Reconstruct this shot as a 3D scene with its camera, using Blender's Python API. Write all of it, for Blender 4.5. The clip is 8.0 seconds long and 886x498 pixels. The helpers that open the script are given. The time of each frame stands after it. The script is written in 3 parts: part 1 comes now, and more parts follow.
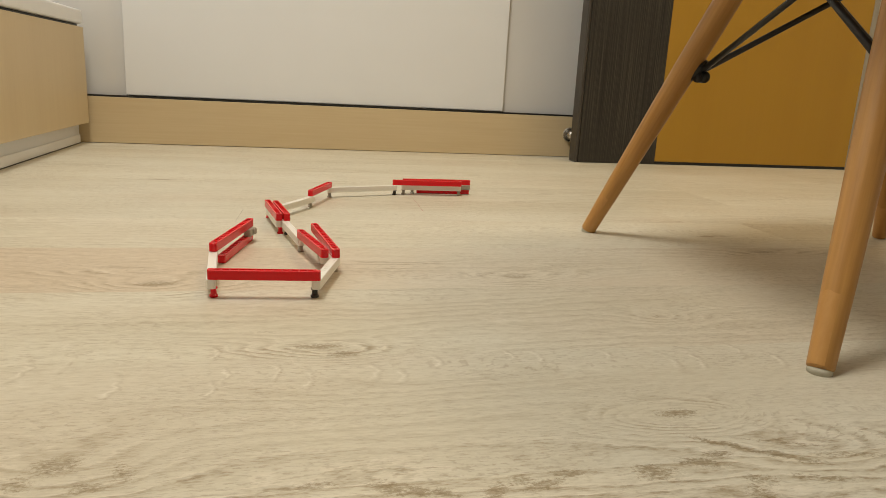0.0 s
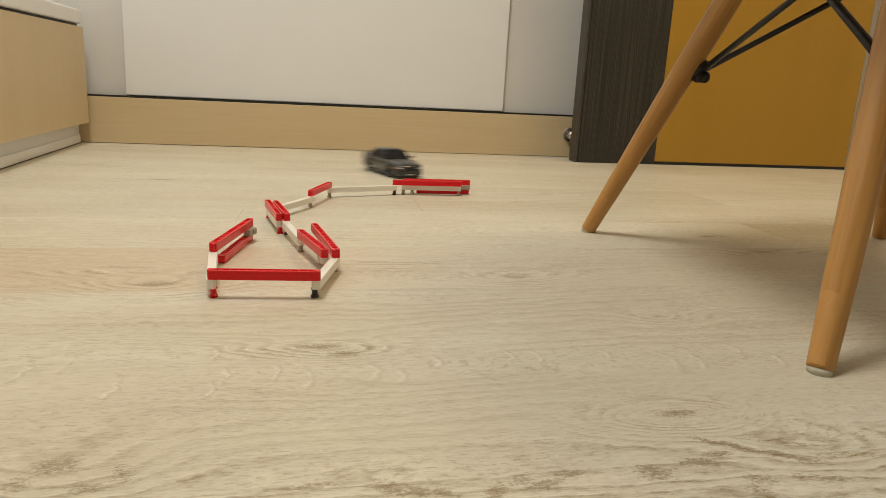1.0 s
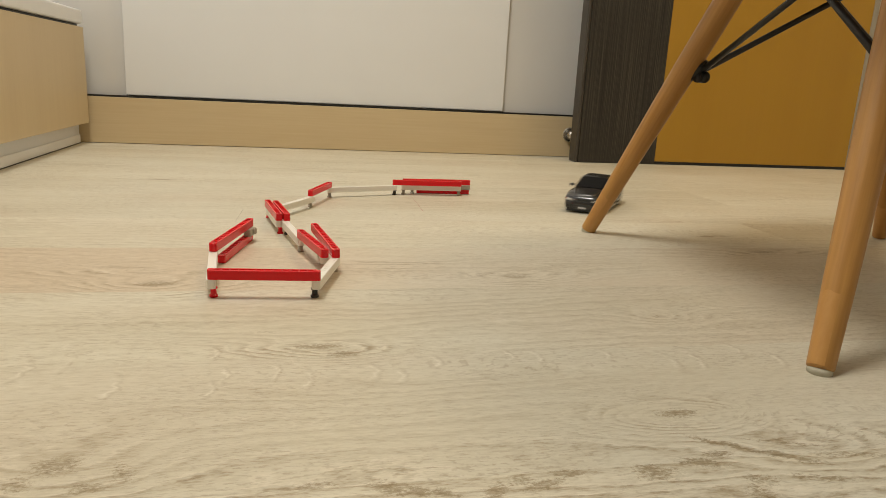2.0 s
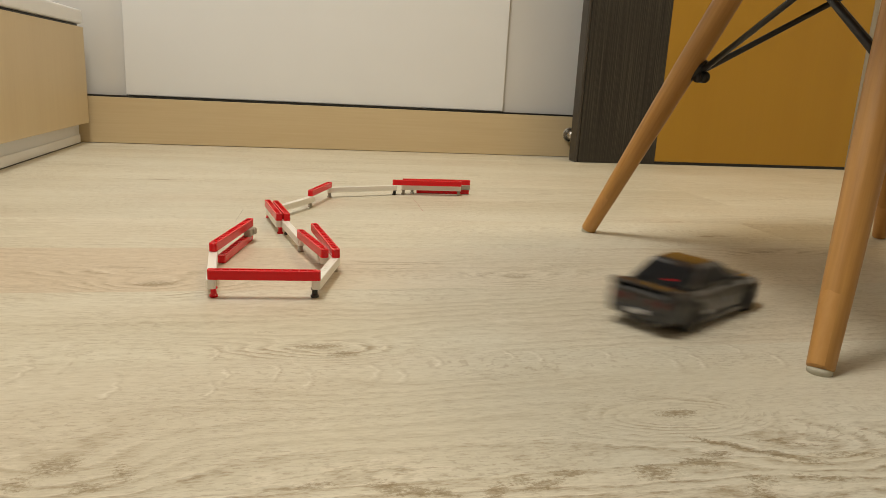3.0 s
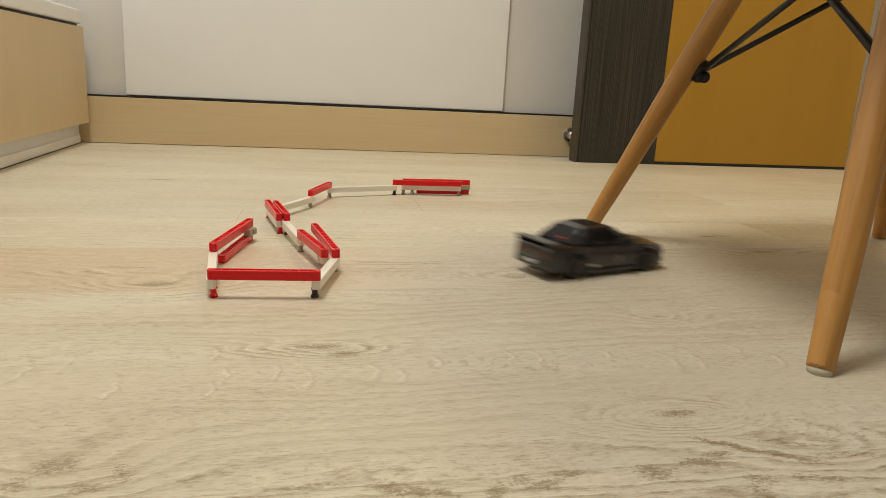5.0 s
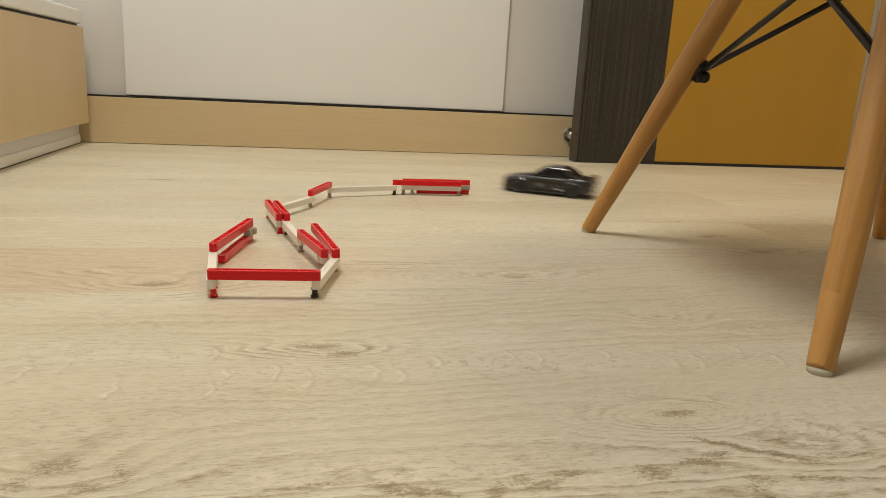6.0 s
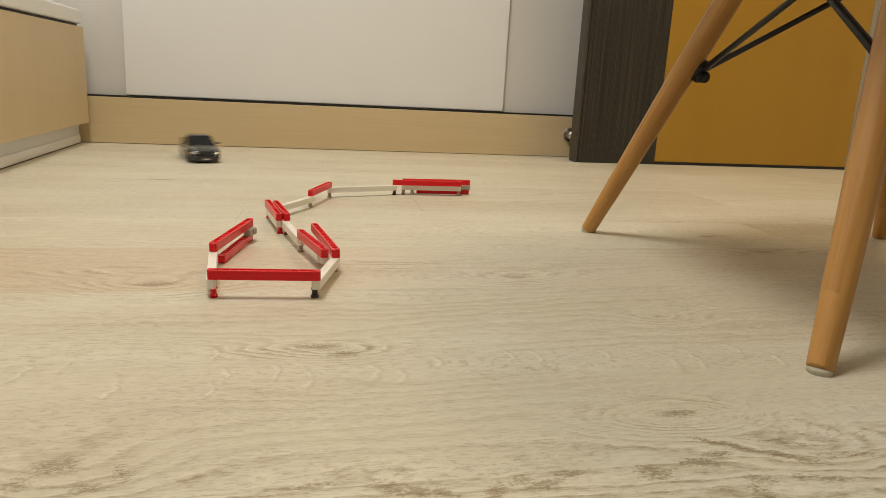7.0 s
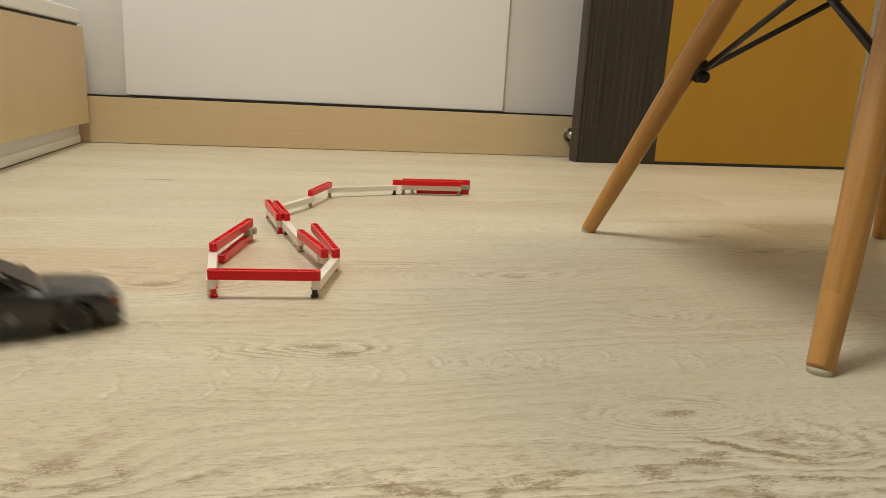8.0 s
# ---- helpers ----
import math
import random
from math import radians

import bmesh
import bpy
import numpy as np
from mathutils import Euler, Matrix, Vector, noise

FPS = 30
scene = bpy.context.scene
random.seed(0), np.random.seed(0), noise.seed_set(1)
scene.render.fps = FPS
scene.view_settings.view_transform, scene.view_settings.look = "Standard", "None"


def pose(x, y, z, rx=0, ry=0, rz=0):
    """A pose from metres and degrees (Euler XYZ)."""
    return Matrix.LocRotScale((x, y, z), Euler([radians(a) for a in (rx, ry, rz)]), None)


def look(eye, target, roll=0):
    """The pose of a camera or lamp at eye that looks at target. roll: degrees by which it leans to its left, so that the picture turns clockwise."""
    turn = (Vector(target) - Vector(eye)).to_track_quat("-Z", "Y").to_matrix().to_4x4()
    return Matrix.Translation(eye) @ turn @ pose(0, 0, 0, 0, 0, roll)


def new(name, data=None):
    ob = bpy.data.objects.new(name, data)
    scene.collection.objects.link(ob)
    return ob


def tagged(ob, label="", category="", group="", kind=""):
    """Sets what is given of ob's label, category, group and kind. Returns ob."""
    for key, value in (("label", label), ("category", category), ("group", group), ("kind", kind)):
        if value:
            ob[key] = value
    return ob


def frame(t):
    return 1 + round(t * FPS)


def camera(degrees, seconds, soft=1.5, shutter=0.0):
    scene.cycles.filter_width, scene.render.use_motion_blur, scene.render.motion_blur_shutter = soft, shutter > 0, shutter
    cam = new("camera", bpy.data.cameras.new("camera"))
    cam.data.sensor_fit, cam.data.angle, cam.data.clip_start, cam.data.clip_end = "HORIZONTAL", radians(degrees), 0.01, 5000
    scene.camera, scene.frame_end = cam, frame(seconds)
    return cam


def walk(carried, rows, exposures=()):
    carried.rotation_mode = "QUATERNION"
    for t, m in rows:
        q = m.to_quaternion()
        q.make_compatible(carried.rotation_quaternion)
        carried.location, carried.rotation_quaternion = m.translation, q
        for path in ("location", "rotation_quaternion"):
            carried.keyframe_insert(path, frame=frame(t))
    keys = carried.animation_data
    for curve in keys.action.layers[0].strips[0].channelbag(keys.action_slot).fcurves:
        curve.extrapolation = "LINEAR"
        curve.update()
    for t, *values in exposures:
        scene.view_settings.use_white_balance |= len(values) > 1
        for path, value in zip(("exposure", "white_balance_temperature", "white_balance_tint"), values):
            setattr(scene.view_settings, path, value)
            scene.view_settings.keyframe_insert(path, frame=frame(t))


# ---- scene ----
# ---------- camera ----------
cam = camera(64.75, 8.0, soft=0.8, shutter=0.6)
EYE = (0.0, 0.0, 0.187)
POSE = look(EYE, (0.2129, 0.9487, 0.187 - 0.2336), 3.03)
walk(cam, [(0.0, POSE), (8.0, POSE)], exposures=[(0.0, 0.0), (8.0, 0.0)])

# ---------- world and lamps ----------
world = bpy.data.worlds.new("world")
scene.world = world
world.use_nodes = True
world.node_tree.nodes["Background"].inputs[0].default_value = (0.9, 0.85, 0.78, 1)
world.node_tree.nodes["Background"].inputs[1].default_value = 0.05


def ceiling_lamp(x, y, size, watts, colour):
    data = bpy.data.lights.new("ceiling_lamp", "AREA")
    data.shape, data.size, data.energy, data.color = "DISK", size, watts, colour
    ob = new("ceiling_lamp", data)
    ob.matrix_world = look((x, y, 2.352), (x, y, 0))
    return ob


LAMPS = [(-0.30, 0.66, 0.62, 33.0, (1.0, 0.945, 0.84)), (1.34, 1.10, 0.62, 16.5, (1.0, 0.72, 0.37))]
for lx, ly, ls, lw, lc in LAMPS:
    ceiling_lamp(lx, ly, ls, lw, lc)


# ---------- material helpers ----------
class Nodes:
    def __init__(self, name):
        self.mat = bpy.data.materials.new(name)
        self.mat.use_nodes = True
        self.tree = self.mat.node_tree
        self.shader = self.tree.nodes["Principled BSDF"]

    def add(self, kind, **props):
        n = self.tree.nodes.new(kind)
        for k, v in props.items():
            if k == "operation":
                n.operation = v
            elif k == "data_type":
                n.data_type = v
            elif k == "blend_type":
                n.blend_type = v
        return n

    def link(self, a, b):
        self.tree.links.new(a, b)

    def put(self, value, socket):
        if isinstance(value, (int, float, tuple)):
            socket.default_value = value
        else:
            self.link(value, socket)

    def math(self, op, a, b=0.0, c=0.0):
        n = self.add("ShaderNodeMath", operation=op)
        self.put(a, n.inputs[0])
        self.put(b, n.inputs[1])
        self.put(c, n.inputs[2])
        return n.outputs[0]

    def place(self, world_space=False):
        if world_space:
            return self.add("ShaderNodeNewGeometry").outputs["Position"]
        return self.add("ShaderNodeTexCoord").outputs["Object"]

    def scaled(self, vec, scale, offset=None):
        n = self.add("ShaderNodeMapping")
        self.link(vec, n.inputs["Vector"])
        n.inputs["Scale"].default_value = scale
        if offset is not None:
            self.link(offset, n.inputs["Location"])
        return n.outputs[0]

    def noise(self, vec, scale, detail=3.0, rough=0.55, distort=0.0):
        n = self.add("ShaderNodeTexNoise")
        self.link(vec, n.inputs["Vector"])
        n.inputs["Scale"].default_value = scale
        n.inputs["Detail"].default_value = detail
        n.inputs["Roughness"].default_value = rough
        n.inputs["Distortion"].default_value = distort
        return n.outputs["Fac"]

    def ramp(self, fac, stops):
        n = self.add("ShaderNodeValToRGB")
        self.link(fac, n.inputs[0])
        while len(n.color_ramp.elements) < len(stops):
            n.color_ramp.elements.new(0.5)
        for e, (p, c) in zip(n.color_ramp.elements, stops):
            e.position = p
            e.color = (*c, 1) if isinstance(c, tuple) else (c, c, c, 1)
        return n.outputs[0]

    def mix(self, fac, a, b, blend="MIX"):
        n = self.add("ShaderNodeMix", data_type="RGBA", blend_type=blend)
        self.put(fac, n.inputs[0])
        self.put(a if not isinstance(a, tuple) else (*a, 1), n.inputs[6])
        self.put(b if not isinstance(b, tuple) else (*b, 1), n.inputs[7])
        return n.outputs[2]

    def bump(self, height, strength, distance=0.001):
        n = self.add("ShaderNodeBump")
        self.link(height, n.inputs["Height"])
        n.inputs["Strength"].default_value = strength
        n.inputs["Distance"].default_value = distance
        self.link(n.outputs[0], self.shader.inputs["Normal"])

    def set(self, **values):
        for k, v in values.items():
            self.put((*v, 1) if isinstance(v, tuple) and len(v) == 3 else v, self.shader.inputs[k.replace("_", " ")])
        return self


def plain(name, colour, rough=0.5, metal=0.0, vary=0.12, scale=60.0, bump=0.05, coat=0.0):
    """A painted, moulded or metal surface with slight unevenness."""
    n = Nodes(name)
    p = n.place()
    big = n.noise(p, scale * 0.15, 3)
    small = n.noise(p, scale * 3, 3)
    dark = tuple(c * (1 - vary) for c in colour)
    light = tuple(min(1, c * (1 + vary * 0.6)) for c in colour)
    n.set(Base_Color=n.ramp(n.math("ADD", n.math("MULTIPLY", big, 0.7), n.math("MULTIPLY", small, 0.3)), [(0.3, dark), (0.7, light)]),
          Roughness=n.math("MULTIPLY_ADD", small, 0.12, rough - 0.06), Metallic=metal, Coat_Weight=coat)
    if bump:
        n.bump(small, bump, 0.0004)
    return n.mat


def veneer(name, base, dark, along, freq=220.0, rough=0.45, contrast=1.0, streak=14.0):
    """Wood veneer; along: the axis of the grain, 0 to 2."""
    n = Nodes(name)
    p = n.place(True)
    s = [1.0, 1.0, 1.0]
    s[along] = 0.03
    fine = n.noise(n.scaled(p, tuple(v * freq for v in s)), 1.0, 3, 0.6)
    wide = n.noise(n.scaled(p, tuple(v * streak for v in s)), 1.0, 3, 0.5, 0.6)
    blot = n.noise(p, 3.0, 2)
    f = n.math("ADD", n.math("MULTIPLY", fine, 0.35 * contrast), n.math("ADD", n.math("MULTIPLY", wide, 0.45), n.math("MULTIPLY", blot, 0.25)))
    n.set(Base_Color=n.ramp(f, [(0.32, dark), (0.68, base)]), Roughness=n.math("MULTIPLY_ADD", fine, 0.15, rough - 0.08))
    n.bump(fine, 0.08, 0.0004)
    return n.mat


KNOTS = [  # place, half lengths, darkness of the core, bend of the rings
    (-0.117, 0.630, 0.020, 0.010, 0.85, 5.0), (0.018, 0.471, 0.020, 0.0060, 0.85, 4.0), (0.036, 0.456, 0.014, 0.0075, 0.8, 2.0),
    (-0.1086, 0.328, 0.0150, 0.0110, 0.75, 3.0), (0.2219, 0.643, 0.018, 0.008, 0.7, 4.0), (0.2270, 0.346, 0.0150, 0.0060, 0.95, 7.0),
    (0.309, 0.518, 0.010, 0.005, 0.6, 3.0), (0.552, 0.831, 0.018, 0.006, 0.8, 2.0), (0.575, 0.743, 0.026, 0.008, 0.75, 3.0),
    (-0.215, 1.2515, 0.035, 0.006, 0.8, 2.0), (0.293, 0.299, 0.016, 0.006, 0.0, 3.5), (0.090, 0.692, 0.035, 0.008, 0.0, 3.0),
    (-0.142, 0.676, 0.030, 0.008, 0.35, 3.0), (-0.020, 0.502, 0.022, 0.004, 0.38, 1.5)]
TORN = [  # ragged dark grain: place, half lengths, slant, strength
    (-0.1205, 0.313, 0.006, 0.007, 0.0, 0.6), (-0.090, 0.307, 0.008, 0.004, 0.0, 0.7), (-0.077, 0.319, 0.006, 0.008, 0.6, 0.6),
    (0.012, 0.296, 0.009, 0.003, 0.0, 0.6), (0.046, 0.289, 0.007, 0.005, 0.5, 0.8), (0.0583, 0.2855, 0.006, 0.005, 0.5, 0.85),
    (0.071, 0.2815, 0.006, 0.004, 0.5, 0.85), (0.095, 0.280, 0.007, 0.005, -0.5, 0.9), (0.109, 0.288, 0.006, 0.004, 0.0, 0.65),
    (0.120, 0.283, 0.009, 0.004, -0.3, 0.85), (0.1366, 0.291, 0.008, 0.004, 0.0, 0.7), (0.181, 0.287, 0.010, 0.006, 0.0, 0.85),
    (0.2244, 0.2997, 0.008, 0.003, 0.0, 0.8), (0.2093, 0.2925, 0.009, 0.004, 0.2, 0.95), (0.2324, 0.273, 0.008, 0.005, 0.0, 0.7),
    (0.2237, 0.263, 0.007, 0.005, 0.0, 0.75), (0.236, 0.308, 0.014, 0.0022, 0.6, 0.9), (0.2605, 0.2925, 0.014, 0.0030, 0.5, 0.95),
    (0.270, 0.306, 0.020, 0.0018, 0.3, 0.6), (0.267, 0.271, 0.014, 0.003, 0.2, 0.7), (0.300, 0.290, 0.020, 0.0020, 0.1, 0.6)]
CURLS = [  # pale curved figures in the grain: place, half lengths
    (-0.1670, 0.446, 0.006, 0.012), (-0.1430, 0.453, 0.005, 0.010), (-0.1090, 0.416, 0.006, 0.013), (-0.0510, 0.408, 0.0045, 0.009),
    (-0.0430, 0.426, 0.004, 0.009), (0.0070, 0.417, 0.005, 0.012), (0.0490, 0.424, 0.006, 0.010), (-0.0530, 0.464, 0.004, 0.008),
    (0.0930, 0.437, 0.006, 0.008), (0.1480, 0.443, 0.005, 0.008), (0.1670, 0.439, 0.005, 0.009), (0.2190, 0.439, 0.005, 0.008),
    (0.2830, 0.427, 0.006, 0.015), (0.2620, 0.424, 0.006, 0.012), (0.3250, 0.439, 0.006, 0.010), (0.3460, 0.421, 0.006, 0.010),
    (0.0660, 0.416, 0.006, 0.008), (-0.0120, 0.428, 0.004, 0.010)]


def floor_material():
    n = Nodes("light_oak_laminate")
    p = n.place(True)
    rnd = n.add("ShaderNodeObjectInfo").outputs["Random"]
    sep = n.add("ShaderNodeSeparateXYZ")
    n.link(p, sep.inputs[0])
    x, y = sep.outputs[0], sep.outputs[1]
    comb = n.add("ShaderNodeCombineXYZ")
    n.link(n.math("MULTIPLY", rnd, 17.0), comb.inputs[0])
    n.link(n.math("MULTIPLY", rnd, 31.0), comb.inputs[2])
    off = comb.outputs[0]
    speck = n.noise(n.scaled(p, (170.0, 420.0, 1.0)), 1.0, 3.0, 0.7)
    wob_x = n.noise(n.scaled(p, (60.0, 130.0, 1.0)), 1.0, 3.0, 0.65)
    wob_y = n.noise(n.scaled(p, (55.0, 120.0, 5.0)), 1.0, 3.0, 0.65)
    kx = n.math("MULTIPLY_ADD", n.math("SUBTRACT", wob_x, 0.5), 0.013, x)
    ky = n.math("MULTIPLY_ADD", n.math("SUBTRACT", wob_y, 0.5), 0.012, y)
    # growth rings: long waves that bend round the knots
    wave = n.noise(n.scaled(p, (2.4, 12.0, 1.0), off), 1.0, 2.0, 0.5, 0.35)
    ripple = n.noise(n.scaled(p, (34.0, 80.0, 1.0), off), 1.0, 3.0, 0.62)
    feather = n.noise(n.scaled(p, (90.0, 520.0, 1.0), off), 1.0, 3.0, 0.65)
    g = n.math("MULTIPLY_ADD", y, 70.0, n.math("MULTIPLY", wave, 9.0))
    g = n.math("MULTIPLY_ADD", ripple, 1.1, g)
    g = n.math("MULTIPLY_ADD", feather, 0.45, g)
    core, near_knot = None, None
    for cx, cy, rx, ry, dark_core, bend in KNOTS:
        dx = n.math("MULTIPLY", n.math("SUBTRACT", kx, cx), 1.0 / rx)
        dy = n.math("MULTIPLY", n.math("SUBTRACT", ky, cy), 1.0 / ry)
        d2 = n.math("MULTIPLY_ADD", dx, dx, n.math("MULTIPLY", dy, dy))
        sx = n.math("MULTIPLY", n.math("SUBTRACT", x, cx), 1.0 / rx)
        sy = n.math("MULTIPLY", n.math("SUBTRACT", y, cy - 0.4 * ry), 1.0 / ry)
        far = n.math("POWER", 2.718, n.math("MULTIPLY", n.math("MULTIPLY_ADD", sx, sx, n.math("MULTIPLY", sy, sy)), -0.09))
        g = n.math("MULTIPLY_ADD", far, bend, g)
        shown = n.math("MINIMUM", n.math("MULTIPLY", far, 2.0 * min(1.0, bend / 5.0)), 1.0)
        near_knot = shown if near_knot is None else n.math("MAXIMUM", near_knot, shown)
        if dark_core:
            near = n.math("MULTIPLY", n.math("POWER", 2.718, n.math("MULTIPLY", d2, -1.1)), dark_core)
            core = near if core is None else n.math("MAXIMUM", core, near)
    for cx, cy, rx, ry, slant, strength in TORN:
        ex = n.math("SUBTRACT", kx, cx)
        ey = n.math("MULTIPLY", n.math("MULTIPLY_ADD", ex, slant, n.math("SUBTRACT", ky, cy)), 0.78 / ry)
        ex = n.math("MULTIPLY", ex, 0.72 / rx)
        d2 = n.math("MULTIPLY_ADD", ex, ex, n.math("MULTIPLY", ey, ey))
        core = n.math("MAXIMUM", core, n.math("MULTIPLY", n.math("POWER", 2.718, n.math("MULTIPLY", d2, -0.9)), strength))
    tear = n.noise(n.scaled(p, (330.0, 560.0, 1.0)), 1.0, 3.0, 0.7)
    torn = n.math("MULTIPLY_ADD", n.math("SUBTRACT", tear, 0.5), 2.2, n.math("SUBTRACT", core, 0.34))
    torn = n.math("MULTIPLY", n.ramp(n.math("MULTIPLY_ADD", torn, 1.5, 0.3), [(0.22, 0.0), (0.95, 1.0)]), n.ramp(core, [(0.06, 0.0), (0.40, 1.0)]))
    ring = n.math("FRACT", g)
    line = n.ramp(ring, [(0.0, 0.0), (0.30, 0.0), (0.55, 0.55), (0.72, 1.0), (0.88, 0.35), (1.0, 0.0)])
    # how strongly the rings show changes from place to place
    show = n.ramp(n.noise(n.scaled(p, (3.0, 9.0, 1.0), off), 1.0, 2.0), [(0.46, 0.0), (0.64, 0.30)])
    part_way = n.ramp(n.noise(n.scaled(p, (16.0, 34.0, 1.0)), 1.0, 2.0, 0.5), [(0.40, 0.0), (0.60, 1.0)])
    show = n.math("MAXIMUM", show, n.math("MULTIPLY", near_knot, n.math("MULTIPLY", part_way, 0.85)))
    band = n.math("MULTIPLY", n.ramp(n.math("MULTIPLY_ADD", ripple, 0.03, y), [(0.322, 1.0), (0.358, 0.0)]), n.ramp(wob_x, [(0.38, 0.2), (0.58, 1.0)]))
    show = n.math("MAXIMUM", show, band)
    fine = n.noise(n.scaled(p, (85.0, 460.0, 1.0), off), 1.0, 4.0, 0.70)
    slope = n.math("MULTIPLY_ADD", wave, 0.075, y)
    along = n.add("ShaderNodeCombineXYZ")
    n.link(x, along.inputs[0])
    n.link(n.math("MULTIPLY_ADD", near_knot, 0.010, slope), along.inputs[1])
    dash = n.noise(n.scaled(along.outputs[0], (160.0, 760.0, 1.0), off), 1.0, 2.0, 0.6)
    pores = n.ramp(dash, [(0.54, 0.0), (0.63, 1.0)])
    dashed = n.math("MULTIPLY", pores, n.ramp(n.noise(n.scaled(p, (7.0, 22.0, 1.0), off), 1.0, 3.0, 0.6), [(0.38, 0.20), (0.58, 1.0)]))
    patch = n.noise(n.scaled(p, (1.6, 9.0, 1.0), off), 1.0, 3.0, 0.55)
    rosy = n.noise(n.scaled(p, (3.0, 7.0, 1.0), off), 1.0, 2.0, 0.5)
    light, mid, dark, brown = (0.652, 0.628, 0.525), (0.560, 0.522, 0.408), (0.275, 0.212, 0.120), (0.225, 0.168, 0.085)
    c = n.mix(n.ramp(patch, [(0.30, 0.0), (0.70, 1.0)]), light, mid)
    c = n.mix(n.ramp(rosy, [(0.50, 0.0), (0.72, 0.26)]), c, (0.555, 0.460, 0.350))
    broken = n.math("MULTIPLY", n.math("MULTIPLY", line, show), n.ramp(dash, [(0.32, 0.45), (0.58, 1.0)]))
    warm = n.math("MULTIPLY", n.math("GREATER_THAN", y, 0.6075), n.math("LESS_THAN", y, 0.7645))
    warm = n.math("MULTIPLY", warm, n.ramp(n.math("MULTIPLY_ADD", ripple, 0.12, x), [(0.02, 0.62), (0.22, 0.18)]))
    c = n.mix(warm, c, (0.545, 0.435, 0.315))
    c = n.mix(n.math("MULTIPLY", broken, 0.95), c, dark)
    c = n.mix(n.ramp(fine, [(0.50, 0.0), (0.72, 0.32)]), c, dark)
    c = n.mix(n.ramp(fine, [(0.28, 0.28), (0.46, 0.0)]), c, (0.77, 0.73, 0.64))
    c = n.mix(n.math("MULTIPLY", dashed, 0.38), c, (0.29, 0.225, 0.14))
    # pale curls in the grain, each with a shaded rim
    curls, rims = None, None
    for cx, cy, rx, ry in CURLS:
        ex = n.math("MULTIPLY", n.math("SUBTRACT", kx, cx), 1 / rx)
        ey = n.math("MULTIPLY", n.math("SUBTRACT", ky, cy), 1 / ry)
        far = n.math("SQRT", n.math("MULTIPLY_ADD", ex, ex, n.math("MULTIPLY", ey, ey)))
        side = n.math("MINIMUM", n.math("MAXIMUM", n.math("MULTIPLY", ex, 1.6), 0.0), 1.0)
        off_line = n.math("SUBTRACT", far, 1.0)
        arc = n.math("MULTIPLY", n.math("POWER", 2.718, n.math("MULTIPLY", n.math("MULTIPLY", off_line, off_line), -22.0)), side)
        off_rim = n.math("SUBTRACT", far, 1.55)
        rim = n.math("MULTIPLY", n.math("POWER", 2.718, n.math("MULTIPLY", n.math("MULTIPLY", off_rim, off_rim), -26.0)), side)
        curls = arc if curls is None else n.math("MAXIMUM", curls, arc)
        rims = rim if rims is None else n.math("MAXIMUM", rims, rim)
    # smaller curls strewn over the rest
    curl = n.noise(n.scaled(p, (34.0, 46.0, 1.0), off), 1.0, 2.0, 0.5, 0.9)
    turns = n.math("FRACT", n.math("MULTIPLY", curl, 3.0))
    where = n.ramp(n.noise(n.scaled(p, (22.0, 30.0, 1.0), off), 1.0, 2.0, 0.5), [(0.58, 0.0), (0.68, 0.55)])
    small = n.math("MULTIPLY", n.ramp(turns, [(0.0, 0.0), (0.36, 0.0), (0.55, 1.0), (0.60, 0.0), (1.0, 0.0)]), where)
    curls = n.math("MAXIMUM", curls, small)
    uneven = n.ramp(wob_y, [(0.36, 0.15), (0.60, 1.0)])
    c = n.mix(n.math("MULTIPLY", n.math("MULTIPLY", curls, uneven), 0.50), c, (0.80, 0.765, 0.67))
    c = n.mix(n.math("MULTIPLY", n.math("MULTIPLY", rims, uneven), 0.30), c, dark)
    pale = n.ramp(ring, [(0.0, 0.35), (0.10, 0.0), (0.90, 0.0), (0.95, 0.5), (1.0, 0.35)])
    c = n.mix(n.math("MULTIPLY", pale, show), c, (0.78, 0.725, 0.61))
    c = n.mix(n.math("MULTIPLY", torn, n.ramp(speck, [(0.34, 0.45), (0.56, 0.82)])), c, brown)
    tone = n.ramp(rnd, [(0.0, (0.92, 0.91, 0.90)), (0.5, (1.0, 0.995, 0.99)), (1.0, (0.95, 0.93, 0.91))])
    c = n.mix(1.0, c, tone, "MULTIPLY")
    smear = n.noise(p, 9.0, 4.0, 0.6)
    n.set(Base_Color=c, Roughness=n.math("MULTIPLY_ADD", smear, 0.16, n.math("MULTIPLY_ADD", line, 0.08, 0.36)), Specular_IOR_Level=0.45)
    h = n.math("ADD", n.math("MULTIPLY", broken, -0.6), n.math("ADD", n.math("MULTIPLY", fine, 0.4), n.math("ADD", n.math("MULTIPLY", dashed, -0.7), n.math("MULTIPLY", curls, 0.12))))
    n.bump(h, 0.45, 0.0006)
    return n.mat


def wall_paint(name, colour):
    n = Nodes(name)
    p = n.place(True)
    grain = n.noise(p, 260.0, 3)
    blot = n.noise(p, 2.5, 3)
    n.set(Base_Color=n.ramp(blot, [(0.3, tuple(c * 0.95 for c in colour)), (0.7, colour)]), Roughness=0.6)
    n.bump(grain, 0.05, 0.0005)
    return n.mat


